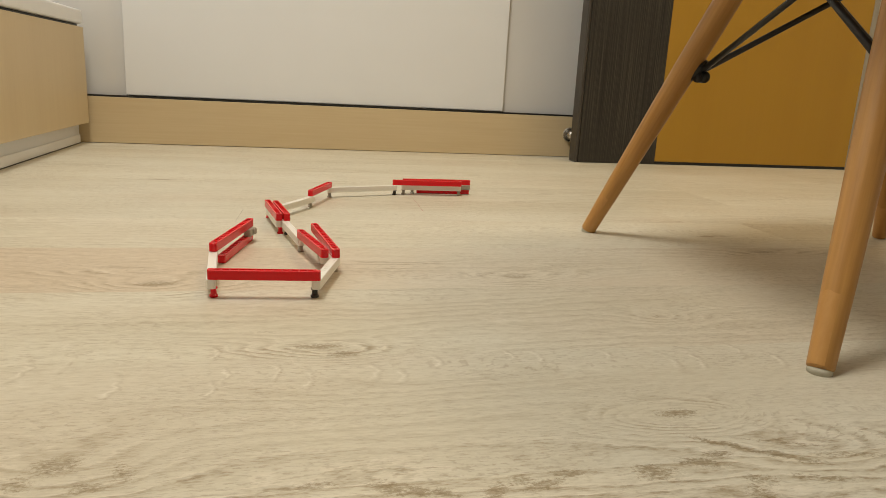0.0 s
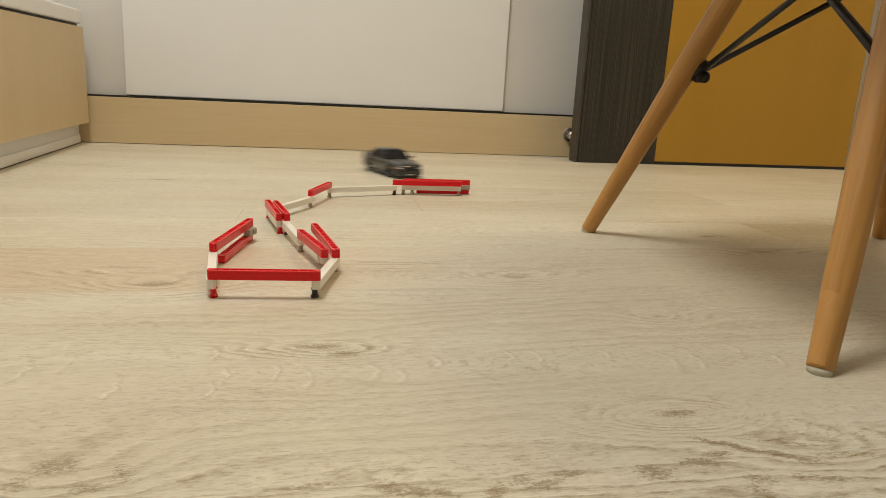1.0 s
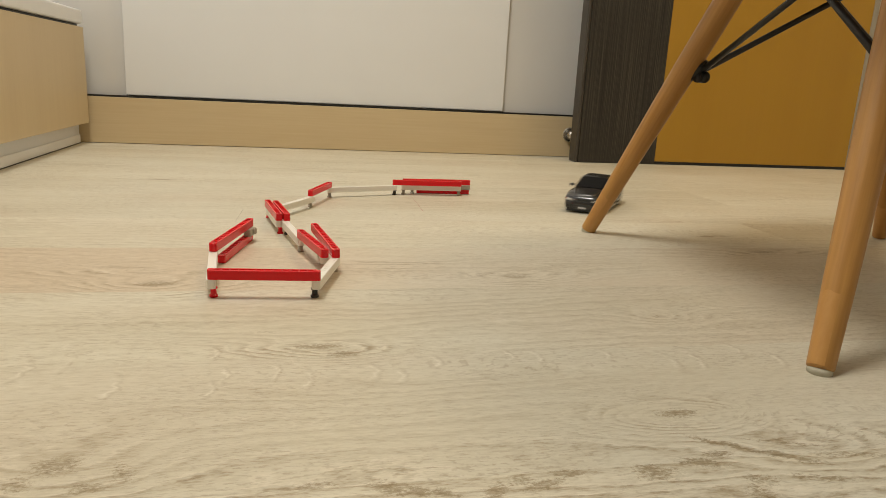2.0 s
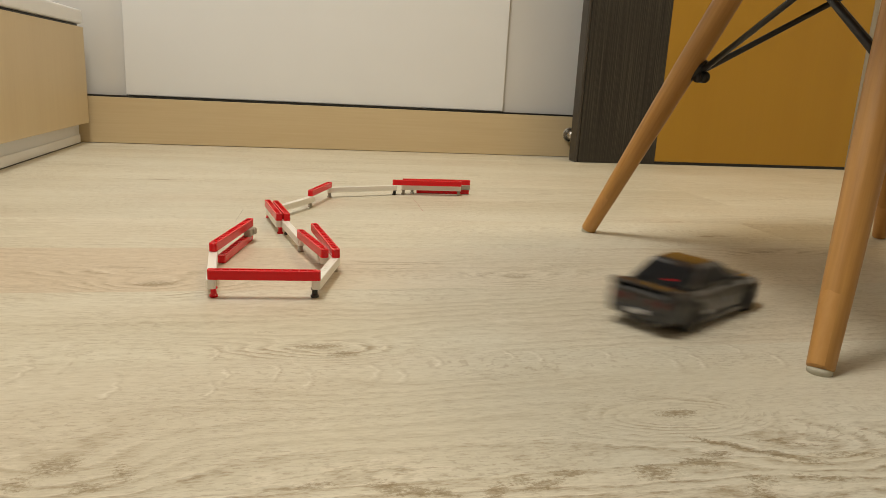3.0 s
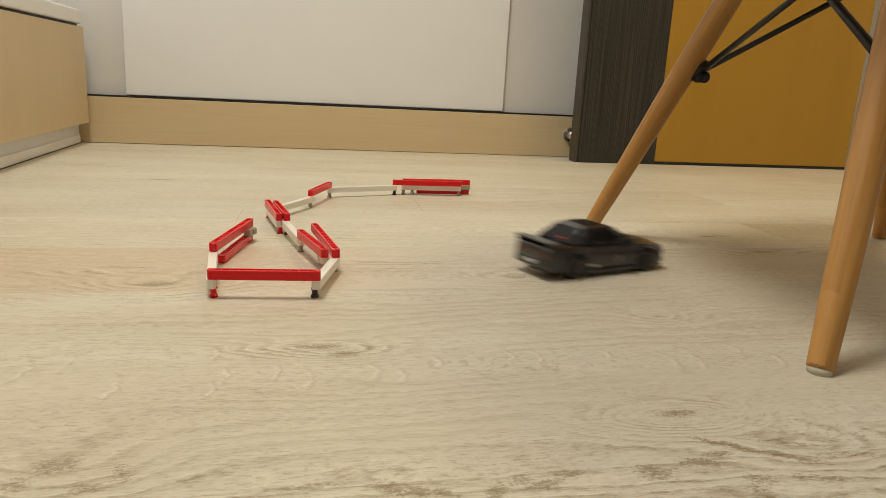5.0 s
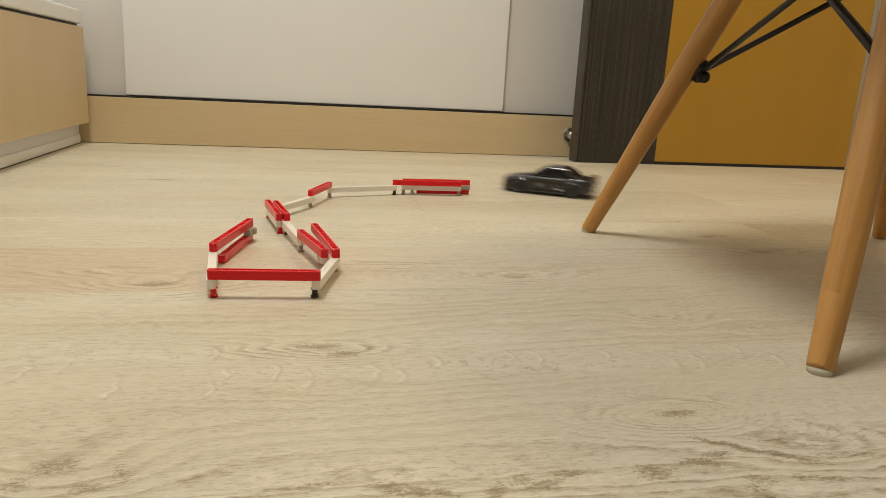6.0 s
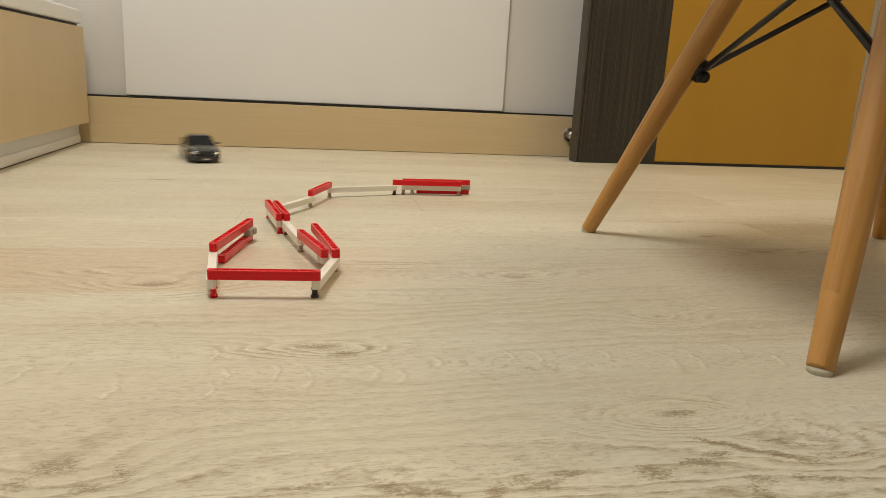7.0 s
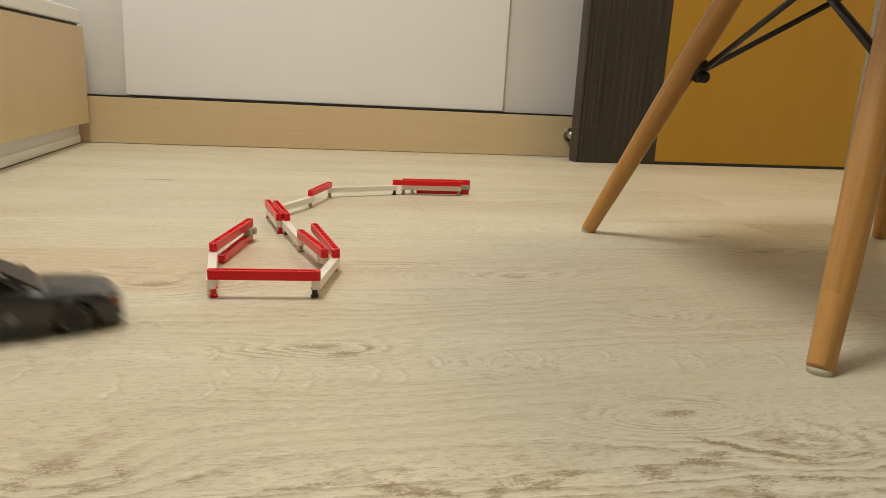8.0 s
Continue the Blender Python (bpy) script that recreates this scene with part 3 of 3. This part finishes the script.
def toy_barrier():
    b = thing("toy_barrier", "zigzag toy barrier of red and white plastic beams on pegs", "toy barrier", pose(0.0, 0.0, 0.0))
    mats = {"red": RED, "white": WHITE_PL, "grey": GREY_PL, "black": BLACK_PL}
    for level, p, q, colour in BEAMS:
        p, q = Vector((*p, 0)), Vector((*q, 0))
        z0, z1 = LEVEL[level]
        n = (q - p).length
        ob = part("red_beam" if colour == "red" else "white_beam", beam_mesh(n, 0.0078, z0, z1, max(6, round(n / 0.0080)), 0.0010 if colour == "red" else 0.0004), mats[colour], b,
                  "glossy red plastic beam" if colour == "red" else "ivory white plastic beam")
        ob.matrix_basis = Matrix.Translation((p + q) / 2) @ pose(0, 0, 0, 0, 0, math.degrees(math.atan2(q.y - p.y, q.x - p.x)))
        if level == "top":
            for s in (-1, 1):
                part("pin_head", turned([(0.0024, z1 - 0.0006), (0.0024, z1 + 0.0002), (0.0012, z1 + 0.0002), (0.0010, z1 - 0.0004)], 14, m=Matrix.Translation((s * (n / 2 - 0.004), 0, 0))),
                     mats[colour], ob)
    for x, y, colour in PEGS:
        ob = part("peg", turned([(0.0034, 0.0), (0.0036, 0.0004), (0.0036, 0.0016), (0.0026, 0.0024), (0.0024, 0.0062), (0.0034, 0.0072), (0.0034, 0.0083)], 18), mats[colour], b, colour + " plastic peg foot")
        ob.location = (x, y, 0)
    # grey hinge clips joining a top beam to a low one
    for x, y, a in ((-0.0440, 0.7930, 75), (0.2925, 1.1490, 0)):
        bm = box(-0.012, 0.006, -0.0042, 0.0042, 0.0083, 0.0165, 0.0012)
        turned([(0.0030, -0.0056), (0.0036, -0.0052), (0.0036, 0.0052), (0.0030, 0.0056)], 16, bm, pose(0.002, 0, 0.0124, 90))
        ob = part("hinge_clip", bm, GREY_PL, b, "grey plastic hinge clip")
        ob.matrix_basis = pose(x, y, 0, 0, 0, a)


# ---------- the toy car ----------
S = 1 / 28.0
AXLE_F, AXLE_R, WHEEL_R, TRACK = 1.34, -1.32, 0.335, 0.790


def lerp_table(table, x):
    for (x0, *a), (x1, *b) in zip(table, table[1:]):
        if x0 <= x <= x1:
            f = (x - x0) / (x1 - x0)
            f = f * f * (3 - 2 * f) * 0.4 + f * 0.6
            return [p + (q - p) * f for p, q in zip(a, b)]
    return list(table[-1][1:])


SHAPE = [  # along, half width, underside, top at the middle
    (-2.28, 0.70, 0.34, 0.86), (-2.22, 0.80, 0.26, 0.95), (-2.05, 0.84, 0.22, 0.99), (-1.75, 0.865, 0.19, 1.00), (-1.31, 0.912, 0.17, 0.99),
    (-0.80, 0.872, 0.15, 0.96), (0.0, 0.862, 0.15, 0.95), (0.75, 0.868, 0.15, 0.95), (1.33, 0.905, 0.15, 0.905), (1.75, 0.865, 0.14, 0.855),
    (2.03, 0.830, 0.13, 0.795), (2.15, 0.765, 0.13, 0.755), (2.23, 0.66, 0.14, 0.70), (2.275, 0.52, 0.18, 0.63)]


def car_body():
    rings = []
    xs = [SHAPE[0][0] + (SHAPE[-1][0] - SHAPE[0][0]) * k / 90 for k in range(91)]
    for x in xs:
        hw, lo, hi = lerp_table(SHAPE, x)
        arch = 0.0
        for ax in (AXLE_F, AXLE_R):
            d = abs(x - ax)
            if d < 0.40:
                arch = WHEEL_R + math.sqrt(0.40 ** 2 - d ** 2)
        side = []
        for f, z in ((0.55, lo), (0.90, lo + 0.01), (0.985, lo + 0.10), (1.0, 0.40), (1.0, 0.58), (0.985, hi * 0.80), (0.955, hi - 0.085), (0.86, hi - 0.035), (0.55, hi - 0.008), (0.2, hi)):
            side.append((hw * f, max(z, min(arch, hi - 0.1 + f * 0.0))))
        ring = [(x * S, -y * S, z * S) for y, z in side] + [(x * S, y * S, z * S) for y, z in reversed(side)]
        rings.append(ring)
    return loft(rings)


CAB_LOW = (0.86, -1.66, 0.790, 0.93)   # front, rear, half width, height
CAB_TOP = (0.06, -0.88, 0.600, 1.435)


def cabin():
    bm = bmesh.new()
    f0, r0, w0, z0 = CAB_LOW
    f1, r1, w1, z1 = CAB_TOP
    lo = [bm.verts.new((x * S, y * S, z0 * S)) for x, y in ((f0, -w0), (f0, w0), (r0, w0), (r0, -w0))]
    hi = [bm.verts.new((x * S, y * S, z1 * S)) for x, y in ((f1, -w1), (f1, w1), (r1, w1), (r1, -w1))]
    for k in range(4):
        bm.faces.new((lo[k], lo[(k + 1) % 4], hi[(k + 1) % 4], hi[k]))
    bm.faces.new(hi)
    bm.faces.new(lo[::-1])
    bmesh.ops.bevel(bm, geom=[e for e in bm.edges if any(v in hi for v in e.verts)], offset=0.17 * S, segments=6, affect="EDGES", profile=0.55)
    return bm


def cab_pane(face, u0, u1, v0, v1, slant0=0.0, slant1=0.0):
    """A thin pane on one side of the cabin: u across, v up, both 0 to 1."""
    f0, r0, w0, z0 = CAB_LOW
    f1, r1, w1, z1 = CAB_TOP
    low = {"front": ((f0, w0), (f0, -w0)), "rear": ((r0, -w0), (r0, w0)), "left": ((r0, w0), (f0, w0)), "right": ((f0, -w0), (r0, -w0))}[face]
    top = {"front": ((f1, w1), (f1, -w1)), "rear": ((r1, -w1), (r1, w1)), "left": ((r1, w1), (f1, w1)), "right": ((f1, -w1), (r1, -w1))}[face]
    a, b = (Vector((*p, z0)) for p in low)
    c, d = (Vector((*p, z1)) for p in top)

    def at(u, v):
        return (a.lerp(b, u)).lerp(c.lerp(d, u), v)
    n = (b - a).cross(c - a).normalized()
    if n.z < 0:
        n = -n
    corners = [at(u0, v0), at(u1, v0), at(u1 + slant1, v1), at(u0 + slant0, v1)]
    bm = bmesh.new()
    inner = [bm.verts.new((p - n * 0.02) * S) for p in corners]
    outer = [bm.verts.new((p + n * 0.012) * S) for p in corners]
    bm.faces.new(inner[::-1])
    bm.faces.new(outer)
    for k in range(4):
        bm.faces.new((inner[k], inner[(k + 1) % 4], outer[(k + 1) % 4], outer[k]))
    bmesh.ops.bevel(bm, geom=[e for e in bm.edges if (e.verts[0] in inner) != (e.verts[1] in inner)], offset=0.05 * S, segments=2, affect="EDGES")
    return bm


def sbox(x0, x1, y0, y1, z0, z1, bevel=0.02, seg=2, bm=None):
    return box(x0 * S, x1 * S, y0 * S, y1 * S, z0 * S, z1 * S, bevel * S, seg, bm)


def nose_lens(path, side, z0, z1):
    """A lens strip wrapped round a corner of the nose, leaning back towards its top."""
    rings = []
    for x, y in path:
        n = Vector((0.8, side * (0.2 + y))).normalized()
        ring = []
        for out, z, back in ((0.012, z0, 0.0), (0.016, (z0 + z1) / 2, 0.008), (0.004, z1, 0.030), (-0.06, z1, 0.03), (-0.06, z0, 0.0)):
            ring.append(((x + n.x * out - back) * S, (side * y + n.y * out) * S, z * S))
        rings.append(ring)
    return loft(rings)


def toy_car():
    car = thing("toy_car", "dark gunmetal remote-controlled coupe with black hood and rear wing", "toy car")
    part("body", car_body(), PAINT, car, "gunmetal grey painted body shell", smooth=True)
    part("cabin", cabin(), PAINT, car, "gunmetal roof and pillars", smooth=True)
    part("windscreen", cab_pane("front", 0.05, 0.95, 0.06, 0.86), TINT, car, "black tinted windscreen")
    part("rear_window", cab_pane("rear", 0.07, 0.93, 0.16, 0.84), TINT, car, "black tinted rear window")
    part("sun_strip", sbox(-1.45, -1.34, -0.34, -0.16, 1.055, 1.110, 0.006), RED, car, "small red strip behind the rear window")
    for side in ("left", "right"):
        flip = side == "right"
        for u0, u1, s0, s1 in ((0.47, 0.86, 0.02, -0.03), (0.20, 0.45, 0.03, 0.01)):
            if flip:
                u0, u1, s0, s1 = 1 - u1, 1 - u0, -s1, -s0
            part("side_window", cab_pane(side, u0, u1, 0.12, 0.80, s0, s1), TINT, car, "black tinted side window")
        y = -1 if flip else 1
        part("headlight", nose_lens([(2.268, 0.34), (2.268, 0.50), (2.230, 0.66), (2.188, 0.730)], y, 0.545, 0.640), LAMP_CLEAR, car, "clear headlight", smooth=False)
        part("turn_signal", nose_lens([(2.184, 0.735), (2.150, 0.765), (2.100, 0.795), (2.030, 0.830)], y, 0.545, 0.630), AMBER, car, "amber corner lens", smooth=False)
        part("mirror", sbox(0.52, 0.70, y * 0.93 - 0.10, y * 0.93 + 0.10, 0.95, 1.07, 0.035, 3), PAINT, car, "small door mirror")
        part("side_skirt", sbox(-0.93, 0.93, y * 0.865 - 0.035, y * 0.865 + 0.035, 0.13, 0.24, 0.02), PAINT, car, "glossy side skirt")
        part("door_handle", sbox(-0.52, -0.33, y * 0.868 - 0.012, y * 0.868 + 0.012, 0.70, 0.75, 0.008), BLACK_PL, car)
        bm = turned([(0.10, -0.006), (0.10, 0.006)], 20, m=pose(0.28, y * 0.868, 0.50, 90))
        bmesh.ops.scale(bm, vec=(S, S, S), verts=bm.verts[:])
        part("round_decal", bm, FADED, car, "faded round pale decal on the door")
        part("side_decal", sbox(-0.80, -0.55, y * 0.869 - 0.006, y * 0.869 + 0.006, 0.33, 0.40, 0.003), DECAL, car, "pale decal strip")
        for dy in (0.33, 0.60):
            bm = turned([(0.105, -0.03), (0.105, 0.02), (0.08, 0.035), (0.001, 0.04)], 20, m=pose(-2.262, y * dy, 0.70, 0, -90))
            bmesh.ops.scale(bm, vec=(S, S, S), verts=bm.verts[:])
            part("tail_light", bm, RED_LENS, car, "round red tail light", smooth=True)
        part("wing_post", sbox(-2.24, -2.02, y * 0.73 - 0.045, y * 0.73 + 0.045, 0.90, 1.030, 0.03), PAINT, car)
    hood = []
    for x in [0.92 + (2.10 - 0.92) * k / 12 for k in range(13)]:
        hw, lo, hi = lerp_table(SHAPE, x)
        w = hw * (0.76 - 0.06 * (x - 0.92))
        hood.append([(x * S, -w * S, (hi - 0.026) * S), (x * S, -w * 0.6 * S, (hi + 0.006) * S), (x * S, 0, (hi + 0.016) * S), (x * S, w * 0.6 * S, (hi + 0.006) * S), (x * S, w * S, (hi - 0.026) * S), (x * S, 0, (hi - 0.05) * S)])
    part("hood", loft(hood), CARBON, car, "black hood panel", smooth=True)
    part("grille", sbox(2.20, 2.284, -0.22, 0.22, 0.54, 0.630, 0.012), BLACK_PL, car, "black grille")
    part("bumper_intake", sbox(2.20, 2.281, -0.46, 0.46, 0.20, 0.38, 0.03), BLACK_PL, car, "black intake in the front bumper")
    for y in (-0.62, 0.62):
        part("fog_opening", sbox(2.12, 2.252, y - 0.09, y + 0.09, 0.22, 0.36, 0.02), BLACK_PL, car)
    part("front_lip", sbox(1.80, 2.245, -0.70, 0.70, 0.095, 0.14, 0.02), CARBON, car, "black front splitter")
    part("front_plate", sbox(2.276, 2.290, -0.17, 0.17, 0.215, 0.285, 0.004), DECAL, car, "pale plate low in the bumper")
    part("rear_bumper", sbox(-2.31, -2.10, -0.72, 0.72, 0.30, 0.52, 0.05, 3), PAINT, car, "grey rear bumper")
    part("rear_plate", sbox(-2.318, -2.300, -0.20, 0.20, 0.40, 0.50, 0.004), DECAL, car, "blank pale number plate")
    part("rear_wing", sbox(-2.28, -1.98, -0.77, 0.77, 1.015, 1.070, 0.026, 3), PAINT, car, "raised rear wing blade")
    part("exhaust", turned([(0.055 * S, 0), (0.055 * S, 0.10 * S), (0.040 * S, 0.10 * S), (0.038 * S, 0.05 * S)], 16, m=pose(-2.26 * S, -0.45 * S, 0.24 * S, 0, -90)), STEEL, car, "round steel exhaust tip")
    part("chassis", sbox(-2.05, 2.0, -0.50, 0.50, 0.12, 0.50, 0.02), BLACK_PL, car, "black underbody")
    wheels = []
    for ax in (AXLE_F, AXLE_R):
        for y in (-1, 1):
            # the wheel's own axis lies along its y
            bm = turned([(0.03, -0.11), (0.235, -0.11), (0.235, 0.045), (0.20, 0.055), (0.19, 0.02), (0.05, 0.02), (0.045, 0.06), (0.02, 0.065)], 28, m=pose(0, 0, 0, -90 * y))
            for k in range(6):
                made = bmesh.ops.create_cube(bm, size=1.0, matrix=pose(0, 0, 0, 0, 60 * k) @ Matrix.Translation((0.12, y * 0.035, 0)) @ Matrix.Diagonal((0.19, 0.03, 0.05, 1)))
            bmesh.ops.scale(bm, vec=(S, S, S), verts=bm.verts[:])
            w = part("wheel", bm, RIM, car, "dark six-spoke wheel")
            bm = turned([(0.232, -0.115), (0.29, -0.13), (WHEEL_R - 0.006, -0.115), (WHEEL_R, -0.09), (WHEEL_R, 0.06), (WHEEL_R - 0.006, 0.085), (0.285, 0.092), (0.240, 0.075)], 36, m=pose(0, 0, 0, -90 * y))
            bmesh.ops.scale(bm, vec=(S, S, S), verts=bm.verts[:])
            part("tyre", bm, RUBBER, w, "smooth black drift tyre", smooth=True)
            bm = turned([(0.236, 0.070), (0.246, 0.082), (0.240, 0.086), (0.226, 0.076), (0.222, 0.060)], 32, m=pose(0, 0, 0, -90 * y))
            bmesh.ops.scale(bm, vec=(S, S, S), verts=bm.verts[:])
            part("rim_lip", bm, RIM_LIP, w, "polished rim lip", smooth=True)
            w.location = (ax * S, y * TRACK * S, WHEEL_R * S)
            wheels.append((w, ax > 0))
    return car, wheels


# ---------- fibres on the floor ----------
def fibres():
    for name, a, b, lift, mat, label in (("hair_strand", (-0.0690, 0.900), (-0.0640, 0.992), 0.001, HAIR, "thin dark hair lying on the floor"),
                                         ("red_thread", (0.1926, 1.118), (0.1890, 0.987), 0.0008, RED_THREAD, "thin reddish thread lying on the floor")):
        p, q = Vector((*a, 0.0003)), Vector((*b, 0.0003))
        side = Vector((0.003, 0, 0))
        pts = [p.lerp(q, k / 10) + side * math.sin(k * 0.35) * (0.3 if lift > 0.0009 else 0.0) + Vector((0, 0, lift * math.sin(math.pi * k / 10))) for k in range(11)]
        ob = part(name, rod(pts, 0.00011, 5), mat)
        tagged(ob, label, "fibre")


room()
wall_board()
for lx, ly, *_ in LAMPS:
    ceiling_light(lx, ly)
low_cabinet()
open_door()
side_chair()
toy_barrier()
CAR, WHEELS = toy_car()
fibres()


# ---------- floor, plank by plank ----------
def floor():
    base = tagged(part("floor", box(X0 - 0.05, X1 + 0.05, Y0 - 0.05, Y1 + 0.05, -0.060, -0.0085), GREY_PL), "pale oak laminate floor of long planks", "floor", kind="structure")
    width, length, gap = 0.157, 1.285, 0.00002
    shapes = {}
    rng = random.Random(5)
    first = 0.6075 - width * 18
    for r in range(27):
        ya, yb = max(first + width * r, Y0), min(first + width * (r + 1), Y1)
        shift = rng.random() * length
        if yb - ya < 0.01:
            continue
        for k in range(-2, 5):
            x = shift + k * length - 0.9
            if 0.1 < ya < 1.15:
                x = -0.53 - 0.09 * (r % 3) + (k - 0.5) * length
            xa, xb = max(x - length / 2, X0), min(x + length / 2, X1)
            if xb - xa < 0.01:
                continue
            size = (round(xb - xa, 4), round(yb - ya, 4))
            if size not in shapes:
                ob = part("plank", box(-size[0] / 2 + gap, size[0] / 2 - gap, -size[1] / 2 + gap, size[1] / 2 - gap, -0.008, 0.0, 0.00005, 1), FLOOR, base)
                shapes[size] = ob.data
            else:
                ob = new("plank", shapes[size])
                ob.parent = base
            ob.location = ((xa + xb) / 2, (ya + yb) / 2, 0)


floor()

# ---------- what moves ----------
CAR_ROWS = [  # seconds, x, y, heading
    (0.0, -0.378, 0.700, 52.0),
    (0.1, -0.338, 0.690, 51.5),
    (0.2, -0.310, 0.742, 47.5),
    (0.3, -0.284, 0.824, 40.0),
    (0.4, -0.251, 0.929, 28.2),
    (0.5, -0.203, 1.046, 16.2),
    (0.6, -0.139, 1.159, 1.4),
    (0.7, -0.061, 1.255, 344.2),
    (0.8, 0.024, 1.329, 324.7),
    (0.9, 0.112, 1.375, 305.2),
    (1.0, 0.199, 1.398, 288.3),
    (1.1, 0.286, 1.399, 274.3),
    (1.2, 0.370, 1.381, 261.9),
    (1.3, 0.445, 1.353, 249.4),
    (1.4, 0.504, 1.319, 236.8),
    (1.5, 0.544, 1.277, 223.6),
    (1.6, 0.562, 1.227, 209.9),
    (1.7, 0.561, 1.172, 195.4),
    (1.8, 0.550, 1.120, 206.0),
    (1.9, 0.524, 1.080, 219.0),
    (2.0, 0.484, 1.050, 233.0),
    (2.1, 0.436, 1.024, 248.0),
    (2.2, 0.384, 1.000, 264.0),
    (2.3, 0.332, 0.965, 280.0),
    (2.4, 0.286, 0.915, 296.0),
    (2.5, 0.254, 0.845, 309.0),
    (2.6, 0.236, 0.757, 320.0),
    (2.7, 0.234, 0.662, 329.0),
    (2.8, 0.249, 0.583, 341.0),
    (2.9, 0.289, 0.545, 7.2),
    (3.0, 0.342, 0.529, 30.1),
    (3.1, 0.407, 0.534, 51.1),
    (3.2, 0.484, 0.562, 72.0),
    (3.3, 0.565, 0.613, 92.3),
    (3.4, 0.636, 0.679, 109.3),
    (3.5, 0.689, 0.749, 123.0),
    (3.6, 0.719, 0.823, 137.0),
    (3.7, 0.729, 0.896, 153.8),
    (3.8, 0.716, 0.960, 174.4),
    (3.9, 0.682, 1.009, 197.3),
    (4.0, 0.632, 1.043, 219.1),
    (4.1, 0.573, 1.064, 237.8),
    (4.2, 0.510, 1.070, 253.3),
    (4.3, 0.446, 1.058, 267.0),
    (4.4, 0.388, 1.029, 282.3),
    (4.5, 0.340, 0.989, 299.8),
    (4.6, 0.304, 0.934, 317.2),
    (4.7, 0.282, 0.865, 332.3),
    (4.8, 0.275, 0.795, 345.0),
    (4.9, 0.284, 0.728, 0.0),
    (5.0, 0.314, 0.674, 18.0),
    (5.1, 0.360, 0.640, 37.0),
    (5.2, 0.415, 0.626, 56.0),
    (5.3, 0.470, 0.636, 74.0),
    (5.4, 0.517, 0.668, 90.0),
    (5.5, 0.547, 0.718, 102.0),
    (5.6, 0.560, 0.788, 112.0),
    (5.7, 0.552, 0.872, 121.0),
    (5.8, 0.532, 0.964, 129.5),
    (5.9, 0.499, 1.065, 137.5),
    (6.0, 0.454, 1.179, 145.5),
    (6.1, 0.401, 1.298, 153.1),
    (6.2, 0.345, 1.403, 160.7),
    (6.3, 0.292, 1.484, 168.9),
    (6.4, 0.243, 1.546, 177.4),
    (6.5, 0.188, 1.594, 187.0),
    (6.6, 0.119, 1.633, 200.3),
    (6.7, 0.035, 1.644, 218.7),
    (6.8, -0.050, 1.634, 242.1),
    (6.9, -0.125, 1.606, 266.0),
    (7.0, -0.188, 1.558, 284.7),
    (7.1, -0.242, 1.491, 294.7),
    (7.2, -0.290, 1.407, 298.2),
    (7.3, -0.332, 1.309, 301.3),
    (7.4, -0.365, 1.200, 309.9),
    (7.5, -0.385, 1.079, 325.8),
    (7.6, -0.385, 0.952, 345.1),
    (7.7, -0.357, 0.822, 3.0),
    (7.8, -0.318, 0.710, 14.0),
    (7.9, -0.265, 0.608, 20.0),
    (8.0, -0.203, 0.515, 22.0),
]


def motions():
    last, rows = None, []
    for t, x, y, a in CAR_ROWS:
        if last is not None:
            a += 360 * round((last - a) / 360)
        last = a
        rows.append((t, x, y, a))
    walk(CAR, [(t, pose(x, y, 0, 0, 0, a)) for t, x, y, a in rows])
    # the wheels roll with the way that the car makes along its nose; the front pair steers against the slide
    ts = [r[0] for r in rows]
    n = 240
    grid = [8.0 * k / n for k in range(n + 1)]
    xs, ys, hs = (np.interp(grid, ts, [r[i] for r in rows]) for i in (1, 2, 3))
    roll, spins, steer = 0.0, [0.0], []
    for k in range(n):
        dx, dy, h = xs[k + 1] - xs[k], ys[k + 1] - ys[k], radians(hs[k])
        ahead = dx * math.cos(h) + dy * math.sin(h)
        aside = -dx * math.sin(h) + dy * math.cos(h)
        step = min(75.0, abs(math.degrees(max(ahead, 0.012) / (WHEEL_R * S))))
        roll += step
        spins.append(roll)
        steer.append(max(-11.0, min(11.0, math.degrees(math.atan2(aside, max(ahead, 0.004))))))
    steer.append(steer[-1])
    kernel = np.ones(9) / 9
    steer = np.convolve(np.pad(steer, 4, mode="edge"), kernel, mode="valid")
    for w, front in WHEELS:
        p = w.location.copy()
        walk(w, [(t, Matrix.Translation(p) @ pose(0, 0, 0, 0, 0, float(s) if front else 0) @ pose(0, 0, 0, 0, a)) for t, a, s in zip(grid, spins, steer)])


motions()
